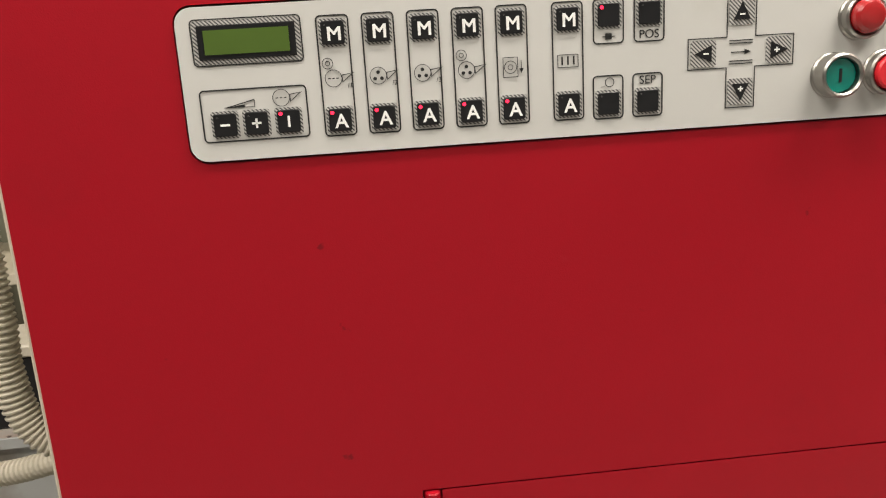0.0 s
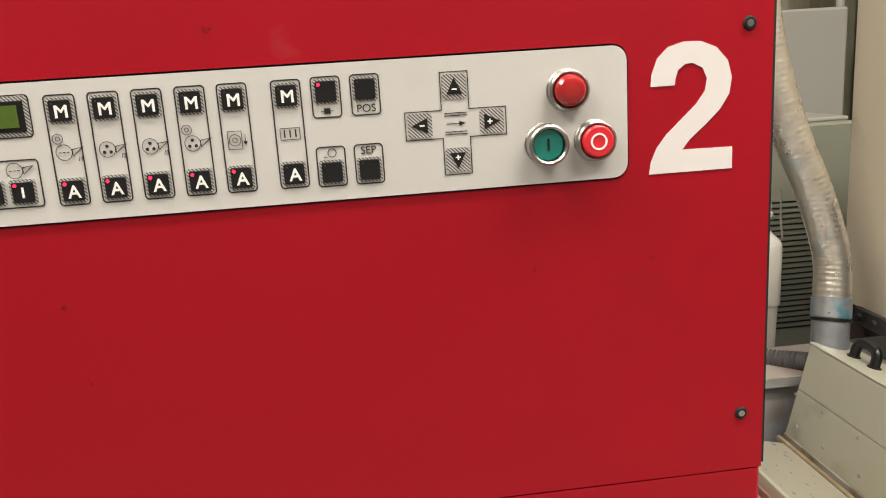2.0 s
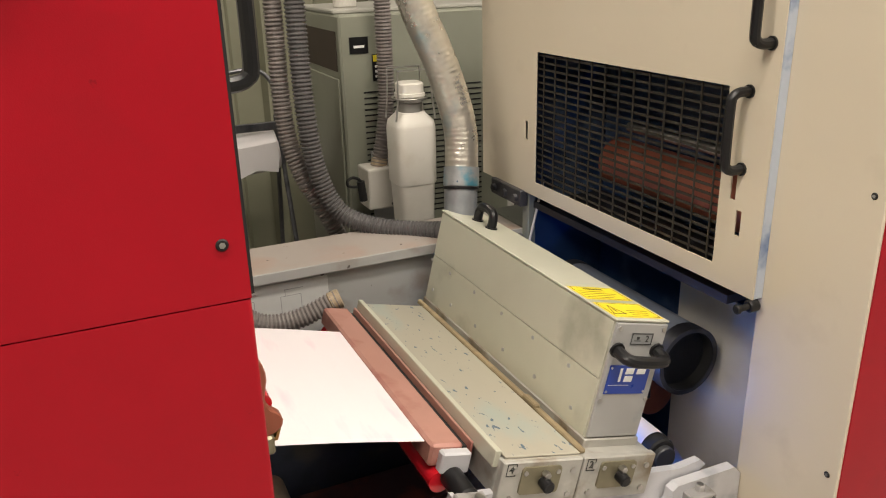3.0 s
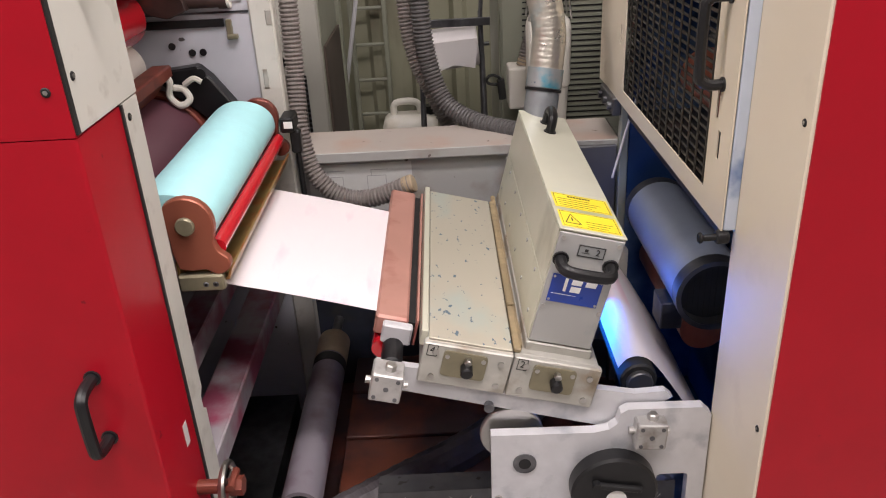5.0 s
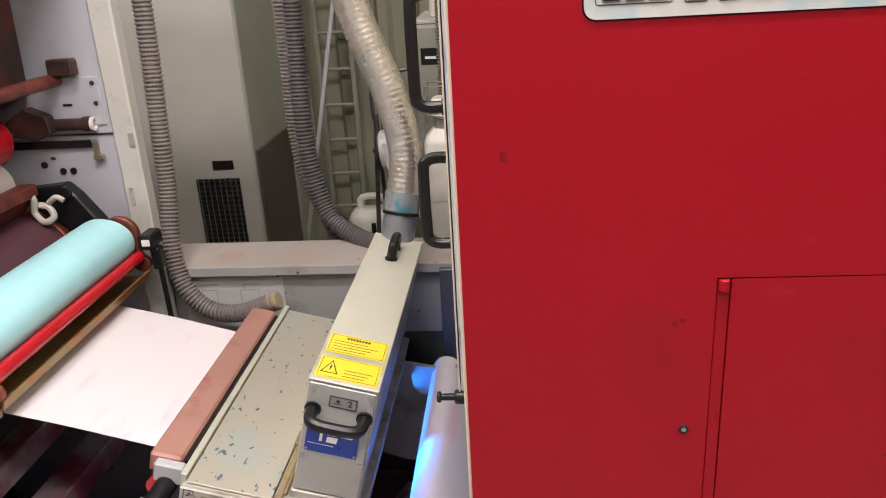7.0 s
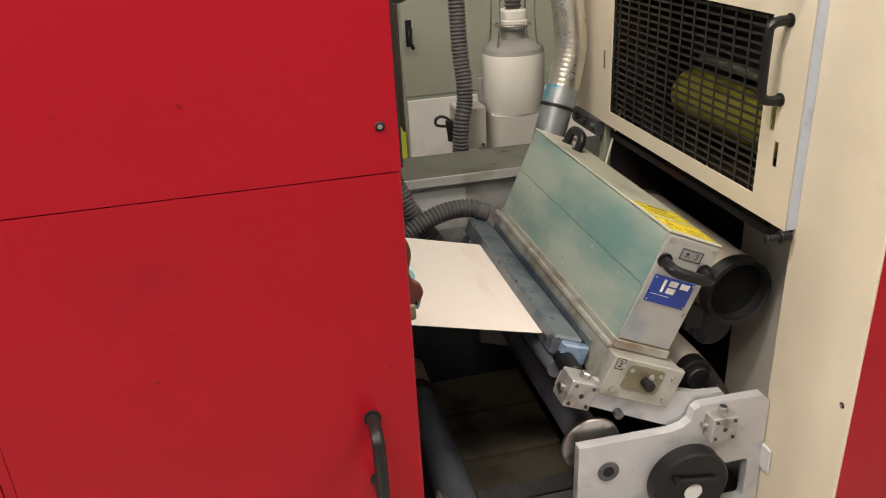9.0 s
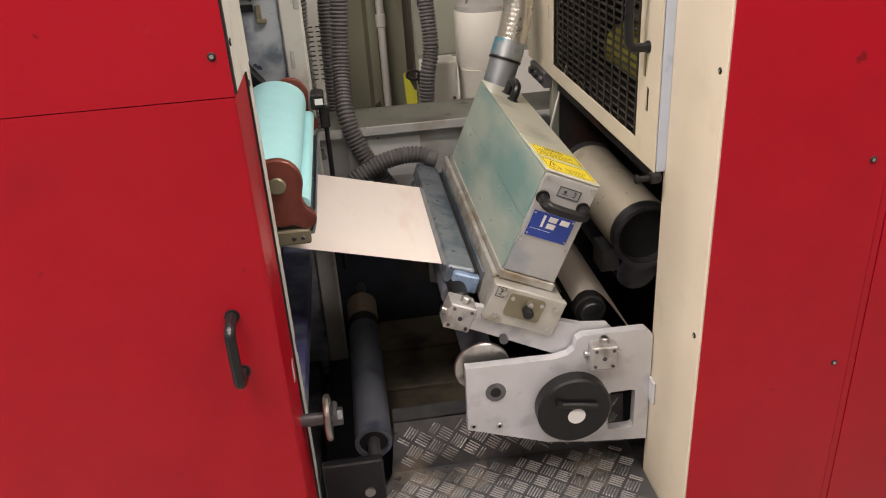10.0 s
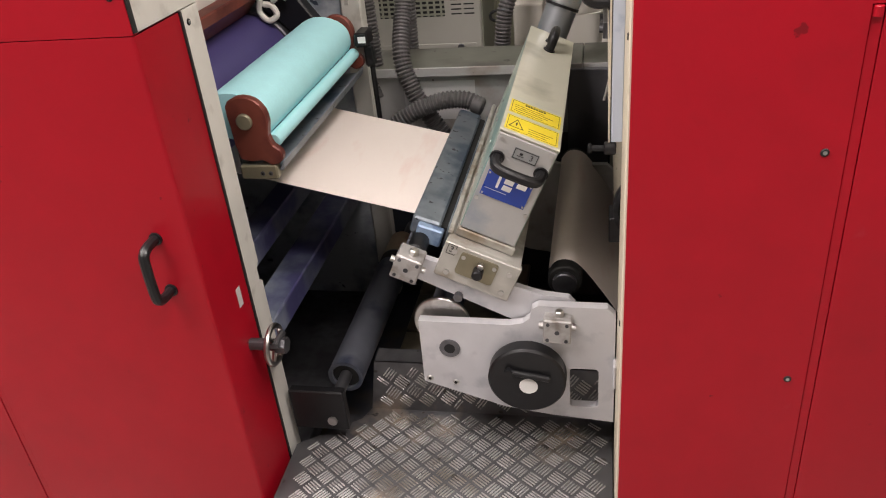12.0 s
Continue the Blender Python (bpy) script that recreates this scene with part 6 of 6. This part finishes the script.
# ---- behind the press ----
def cabinet(x0, x1, y0, y1, h, label, vent, mat, side):
    e = base("cabinet", ((x0 + x1) / 2, (y0 + y1) / 2, 0), label, "cabinet")
    part("body", box((x0, y0, 0), (x1, y1, h), 0.006), mat, e)
    part("side", box((x1, y0 + 0.01, 0.05), (x1 + 0.004, y1 - 0.01, h - 0.05)), side, e)
    if vent:
        vx0, vz0, vx1, vz1 = vent
        part("vent_opening", box((vx0, y0 - 0.002, vz0), (vx1, y0 + 0.004, vz1)), BLACK, e)
        n = int((vz1 - vz0) / 0.016)
        for i in range(n):
            z = vz0 + (i + 0.5) * (vz1 - vz0) / n
            part_shared("slat", ("slat", label), lambda: box((vx0, y0 - 0.008, -0.0022), (vx1, y0 - 0.002, 0.0022), m=None), DARK_STEEL, e, (0, 0, z))
        for i in range(8):
            x = vx0 + (i + 0.5) * (vx1 - vx0) / 8
            part_shared("wire", ("wire", label), lambda: rod((0, y0 - 0.010, vz0), (0, y0 - 0.010, vz1), 0.002, 6), STEEL, e, (x, 0, 0))
        part("name_plate", box(((vx0 + vx1) / 2 - 0.01, y0 - 0.004, vz1 + 0.03), ((vx0 + vx1) / 2 + 0.06, y0, vz1 + 0.06), 0.002), BLACK, e)
    return e


tall = cabinet(0.02, 0.532, 1.678, 2.15, 1.75, "pale grey cabinet with a dark vent grille", (0.33, 0.36, 0.475, 0.735), CABINET, OLIVE_GREY)
part("side_board", box((0.536, 1.690, 0.05), (0.545, 2.075, 0.82), 0.002), BROWN_BOARD, tall, "dark brown board on the lower side")
part("side_post", box((0.532, 2.085, 0.0), (0.552, 2.13, 1.70), 0.002), OLIVE_GREY, tall)


def slotted_cabinet():
    """Machine cabinet with rows of short vent slots over a low hatch."""
    e = base("slotted_cabinet", (1.9, 2.6, 0), "white sheet metal cabinet with rows of vent slots", "cabinet")
    x0, x1, y0, y1, h = 1.62, 2.140, 2.40, 2.80, 1.55
    part("body", box((x0, y0, 0), (x1, y1, h), 0.010, seg=2), CABINET, e)
    part("side", box((x1, y0 + 0.015, 0.05), (x1 + 0.004, y1 - 0.01, h - 0.05)), OLIVE_GREY, e, "olive side panel")
    part("vent_opening", box((1.70, y0 - 0.0015, 0.492), (1.985, y0 + 0.002, 0.85)), BLACK, e)
    for i in range(18):
        part_shared("slat", "slotted_slat", lambda: box((1.70, y0 - 0.006, -0.0040), (1.985, y0 - 0.001, 0.0040)), OLIVE_GREY, e, (0, 0, 0.502 + 0.0198 * i))
    for i in range(10):
        part_shared("rib", "slotted_rib", lambda: box((-0.004, y0 - 0.007, 0.492), (0.004, y0 - 0.001, 0.85)), OLIVE_GREY, e, (1.714 + 0.0285 * i, 0, 0))
    for i in range(12):
        for k in range(2):
            part_shared("vent_slot", "short_slot", lambda: box((-0.022, y0 - 0.0012, -0.0026), (0.022, y0 + 0.002, 0.0026)), BLACK, e, (2.035 + 0.055 * k, 0, 0.500 + 0.0198 * i))
    hatch = part("hatch", box((1.66, y0 - 0.004, 0.06), (2.115, y0, 0.375), 0.002), CABINET, e, "low white hatch")
    part("latch", rod((2.046, y0 - 0.012, 0.360), (2.046, y0 - 0.003, 0.360), 0.014, 16, bevel=0.002), DARK_STEEL, hatch)


slotted_cabinet()


def olive_cupboard():
    """Tall cupboard with a lever handle over a white lower panel; a yellow guard strip leans at its corner."""
    e = base("olive_cupboard", (2.95, 2.6, 0), "tall olive-grey cupboard with black lever handle", "cupboard")
    x0, x1, y0 = 2.475, 3.60, 2.40
    # unseen height and depth added so the body shades the passage beside it
    part("body", box((x0, y0, 0), (x1, 2.855, 2.60), 0.006), OLIVE_GREY, e)
    part("lower_panel", box((x0 + 0.012, y0 - 0.006, 0.04), (x1 - 0.02, y0, 0.545), 0.003), CABINET_WHITE, e, "white lower panel")
    door = part("door", box((x0 + 0.006, y0 - 0.005, 0.560), (x1 - 0.25, y0, 2.45), 0.002), OLIVE_GREY, e, "olive-grey sheet metal door")
    bm = rod((x0 + 0.035, y0 - 0.005, 0.835), (x0 + 0.035, y0 - 0.035, 0.835), 0.010, 14)
    sweep(smooth_path([(x0 + 0.035, y0 - 0.035, 0.835), (x0 + 0.030, y0 - 0.040, 0.80), (x0 + 0.045, y0 - 0.040, 0.76)], 5), 0.008, 8, bm=bm)
    box((x0 + 0.022, y0 - 0.009, 0.765), (x0 + 0.048, y0 - 0.005, 0.87), 0.002, bm=bm)
    part("lever_handle", bm, BLACK, door)
    part("side_board", box((x0 - 0.006, y0 + 0.02, 0.02), (x0, 2.85, 2.5)), BROWN_BOARD, e, "dark board on the cupboard's side")
    e = base("yellow_strip", (2.44, 2.36, 0), "yellow painted guard strip leaning at the cupboard's corner", "guard strip")
    part("strip", prism([(2.440, 0.0), (2.468, 0.0), (2.468, 0.42), (2.460, 0.42), (2.425, 0.50), (2.415, 0.49)], 2.375, 2.381), YELLOW_DULL, e)
    e = base("wall_pipe", (2.36, 2.80, 0), "pale pipe running down the sheet wall", "pipe")
    part("pipe", rod((2.36, 2.80, 0.0), (2.36, 2.80, 2.6), 0.018, 16), CABINET_WHITE, e, smooth=True)
    for z in (0.62, 0.98, 1.5):
        part("coupling", rod((2.36, 2.80, z), (2.36, 2.80, z + 0.06), 0.024, 16, bevel=0.003), CABINET_WHITE, e, smooth=True)
    part("foot", box((2.335, 2.775, 0.0), (2.385, 2.825, 0.02), 0.002), DARK_STEEL, e)
    e = base("rag_heap", (2.28, 2.70, 0), "dark oily rags heaped at the wall's foot", "rags")
    random.seed(11)
    bm = bmesh.new()
    bmesh.ops.create_grid(bm, x_segments=18, y_segments=10, size=1)
    for v in bm.verts:
        a, b = v.co.x, v.co.y
        edge = max(0.0, 1 - max(abs(a), abs(b)) ** 4)
        v.co = Vector((2.28 + a * 0.17, 2.70 + b * 0.13, 0.012 + edge * (0.21 + 0.045 * math.sin(a * 7 + b * 3) + 0.03 * math.sin(a * 13 - b * 5) + random.uniform(-0.006, 0.006))))
    part("cloth", bm, RAG, e, smooth=True)


CABINET_WHITE = material("white_panel", (0.58, 0.56, 0.52), 0.5, vary=0.05, grain=6, stain=(0.44, 0.41, 0.36), stain_amount=0.12, stain_scale=5)
YELLOW_DULL = material("dull_yellow_paint", (0.42, 0.40, 0.03), 0.5, vary=0.1, grain=12)
RAG = material("oily_rag", (0.055, 0.032, 0.024), 0.8, vary=0.4, grain=30)
olive_cupboard()


def control_cabinet():
    e = base("control_cabinet", (1.35, 1.75, 0), "olive-grey control cabinet with labels and vent slots", "cabinet")
    x0, x1, y0, y1, h = 1.083, 1.62, 1.53, 1.96, 1.195
    part("body", box((x0, y0, 0), (x1, y1, h), 0.006), OLIVE_GREY, e)
    part("side_door", box((x0 - 0.006, y0 + 0.02, 0.05), (x0, y1 - 0.02, 1.02), 0.002), OLIVE_GREY, e, "olive-grey side door")
    part("side_recess", box((x0 - 0.003, y0 + 0.03, 1.04), (x0 - 0.001, y1 - 0.03, 1.15)), BROWN_BOARD, e)
    tag = part("sign", box((1.11, y0 - 0.003, 1.090), (1.165, y0, 1.135)), BLACK, e, "dark sign with pale mark")
    part("sign_mark", box((1.122, y0 - 0.004, 1.105), (1.153, y0 - 0.003, 1.112)), WHITE, tag)
    tag = part("warning_label", box((1.175, y0 - 0.003, 1.010), (1.225, y0, 1.085)), BLACK, e, "yellow and black warning label")
    part("label_top", box((1.177, y0 - 0.004, 1.065), (1.223, y0 - 0.003, 1.083)), YELLOW, tag)
    for i in range(3):
        part("label_line", box((1.182, y0 - 0.004, 1.020 + i * 0.014), (1.218, y0 - 0.003, 1.027 + i * 0.014)), WHITE, tag)
    for i in range(24):
        part_shared("vent_slot", "vent_slot", lambda: box((1.145, y0 - 0.002, -0.002), (1.52, y0 + 0.001, 0.002)), BLACK, e, (0, 0, 0.60 + i * 0.0165))
    part("shelf_tray", box((x0, y0 + 0.05, h), (x1, y1, h + 0.012), 0.003), CABINET, e)
    part("cup", rod((1.16, 1.7, h + 0.012), (1.16, 1.7, h + 0.075), 0.035, 20, bevel=0.003), PLASTIC_WHITE, e)


control_cabinet()


def canister(x, y, z, square, label, hose_top):
    """A hanging tank: body, sloping shoulder, neck, ribbed cap in a wire frame, and the cup under it."""
    e = base("canister", (x, y, z), label, "canister", "white canisters")

    def loft(prof, power):
        bm = bmesh.new()
        loops = []
        for r, h in prof:
            row = []
            for k in (2 * math.pi * i / 40 for i in range(40)):
                c, q = math.cos(k), math.sin(k)
                f = (abs(c) ** power + abs(q) ** power) ** (-1 / power)
                row.append(bm.verts.new((x + r * f * c, y + r * f * q, z + h)))
            loops.append(row)
        for p, q in zip(loops, loops[1:]):
            for i in range(40):
                bm.faces.new((p[i], p[(i + 1) % 40], q[(i + 1) % 40], q[i]))
        bm.faces.new(loops[0][::-1])
        bm.faces.new(loops[-1])
        return bm

    power, r = (4.5, 0.057) if square else (2.2, 0.083)
    part("body", loft([(r * 0.95, 0.0), (r * 0.98, 0.004), (r, 0.148), (r * 0.98, 0.156)], power), TANK_WHITE, e, "", smooth=True)
    part("shoulder", loft([(r * 0.98, 0.156), (r * 0.93, 0.168), (r * 0.62, 0.186), (0.034, 0.190)], power), TANK_WHITE if square else TANK_GREY, e, "dusty shoulder of the tank", smooth=True)
    part("cup", loft([(r * 0.82, -0.135), (r * 0.90, -0.012), (r * 0.92, 0.0)], 4.5), PLASTIC_WHITE, e, "cream lower cup", smooth=True)
    part("neck", loft([(0.032, 0.190), (0.032, 0.214), (0.036, 0.216), (0.036, 0.222)], 2), TANK_GREY, e, "grey neck ring", smooth=True)
    cap = loft([(0.034, 0.222), (0.034, 0.228), (0.037, 0.230), (0.037, 0.238), (0.034, 0.240), (0.034, 0.262), (0.030, 0.266)], 3.2)
    part("cap", cap, TANK_WHITE, e, "white ribbed cap", smooth=True)
    for dy in (-0.038, 0.038):
        wire = [(x - 0.055, y + dy, z + 0.172), (x - 0.048, y + dy, z + 0.225), (x - 0.046, y + dy, z + 0.300), (x + 0.046, y + dy, z + 0.300), (x + 0.048, y + dy, z + 0.225), (x + 0.055, y + dy, z + 0.172)]
        part("wire_frame", sweep(wire, 0.0026, 8), STEEL, e, smooth=True)
    ring = [(x + 0.047 * math.cos(k), y + 0.047 * math.sin(k), z + 0.226) for k in (2 * math.pi * i / 24 for i in range(25))]
    part("wire_ring", sweep(ring, 0.0026, 8), STEEL, e, smooth=True)
    if hose_top:
        part("feed_hose", corrugated([(x, y, z + 0.262), (x + 0.004, y + 0.01, z + 0.42), (x + 0.006, y + 0.02, 1.75)], 0.022, 0.0105, 0.13), HOSE_DARK, e)
    bx, by = (x - 0.098, y + 0.085) if square else (x - 0.168, y - 0.03)
    part("side_box", box((bx, by, z - 0.095), (bx + 0.081, by + 0.09, z + 0.022), 0.006, seg=2), PLASTIC_WHITE, e, "pale plastic junction box")
    part("box_screw", rod((bx + 0.070, by, z - 0.083), (bx + 0.070, by - 0.003, z - 0.083), 0.005, 10), DARK_STEEL, e)
    part("bracket", box((x - 0.05, y + 0.176, 0.0), (x + 0.05, y + 0.19, z + 0.05)), GREY_PAINT, e)
    part("bracket_arm", box((x - 0.02, y + 0.04, z - 0.10), (x + 0.02, y + 0.178, z - 0.08)), GREY_PAINT, e)
    cy = by - 0.004
    clip = sweep(smooth_path([(bx - 0.017, cy, z - 0.055), (bx - 0.020, cy, z - 0.01), (bx - 0.042, cy, z + 0.008), (bx - 0.060, cy, z + 0.002), (bx - 0.058, cy, z - 0.014), (bx - 0.027, cy, z - 0.020)], 5), 0.004, 8)
    rod((bx - 0.018, cy, z - 0.06), (bx - 0.024, cy, z - 0.005), 0.011, 12, bm=clip)
    part("hose_clip", clip, RUBBER, e, "black rubber hose clip")


canister(1.190, 1.295, 0.770, True, "milky square plastic tank in a wire frame", False)
canister(2.574, 1.25, 0.780, False, "milky round plastic tank with dusty lid in a wire frame", True)


def jerrycan(x, y, z):
    e = base("jerrycan", (x, y, z), "white plastic jerrycan standing on the floor", "jerrycan")
    part("body", box((x - 0.12, y - 0.085, z), (x + 0.12, y + 0.085, z + 0.345), 0.048, seg=3), TANK_WHITE, e, smooth=True)
    part("handle", sweep(smooth_path([(x - 0.07, y, z + 0.335), (x - 0.06, y, z + 0.392), (x + 0.03, y, z + 0.392), (x + 0.05, y, z + 0.335)], 5), 0.015, 10), TANK_WHITE, e, smooth=True)
    part("strap", box((x - 0.012, y - 0.088, z + 0.02), (x + 0.008, y - 0.084, z + 0.30)), BLACK, e, "dark strap")
    part("cap", rod((x + 0.085, y, z + 0.34), (x + 0.085, y, z + 0.375), 0.026, 16), BLACK, e)


jerrycan(0.755, 2.55, 0.0)


def paper_stand(x, y):
    e = base("paper_roll_stand", (x, y, 0), "floor stand with a white paper roll", "roll stand")
    part("paper_roll", rod((x - 0.105, y, 0.655), (x + 0.105, y, 0.675), 0.080, 32, bevel=0.006), PAPER, e, "white wiping paper roll", smooth=True)
    part("core", rod((x - 0.109, y, 0.655), (x - 0.104, y, 0.655), 0.022, 20), BROWN_BOARD, e, "brown cardboard core", smooth=True)
    part("loose_sheet", prism([(x - 0.09, 0.700), (x + 0.10, 0.715), (x + 0.09, 0.60), (x + 0.01, 0.615), (x - 0.07, 0.585)], y - 0.0835, y - 0.0825), PAPER, e)
    for dx in (-0.13, 0.13):
        part("leg", rod((x + dx, y + 0.2, 0), (x + dx * 0.9, y, 0.80), 0.009, 8), DARK_STEEL, e)
        part("leg", rod((x + dx, y - 0.2, 0), (x + dx * 0.9, y, 0.80), 0.009, 8), DARK_STEEL, e)
    loop = [(x - 0.125, y, 0.78), (x - 0.13, y + 0.01, 0.88), (x - 0.10, y + 0.02, 0.945), (x - 0.02, y + 0.02, 0.965), (x + 0.07, y + 0.02, 0.965), (x + 0.12, y + 0.01, 0.90), (x + 0.118, y, 0.78)]
    part("loop", sweep(smooth_path(loop, 6), 0.008, 8), DARK_STEEL, e, "dark bent tube loop", smooth=True)
    part("spindle", rod((x - 0.14, y, 0.655), (x + 0.15, y, 0.675), 0.008, 10), DARK_STEEL, e)
    part("tear_bar", box((x - 0.09, y - 0.06, 0.755), (x + 0.16, y - 0.045, 0.785), 0.002), DARK_STEEL, e, "dark tear bar")


paper_stand(0.945, 2.32)


def ladder(x, y):
    e = base("ladder", (x, y, 0), "dull metal ladder leaning against the sheet wall", "ladder")
    for dx in (-0.075, 0.075):
        part("rail", box((x + dx - 0.010, y, 0), (x + dx + 0.010, y + 0.035, 2.4), 0.003), OLIVE_GREY, e)
    for i in range(14):
        part_shared("rung", "rung", lambda: rod((x - 0.068, y + 0.018, 0), (x + 0.068, y + 0.018, 0), 0.008, 10), OLIVE_GREY, e, (0, 0, 0.12 + 0.16 * i))


ladder(0.585, 2.78)
e = base("pole", (0.40, 2.55, 0), "thin pale pole leaning behind the cabinet", "pole")
part("shaft", rod((0.395, 2.5, 0.0), (0.72, 2.62, 1.6), 0.009, 10), GREY_PAINT, e, smooth=True)
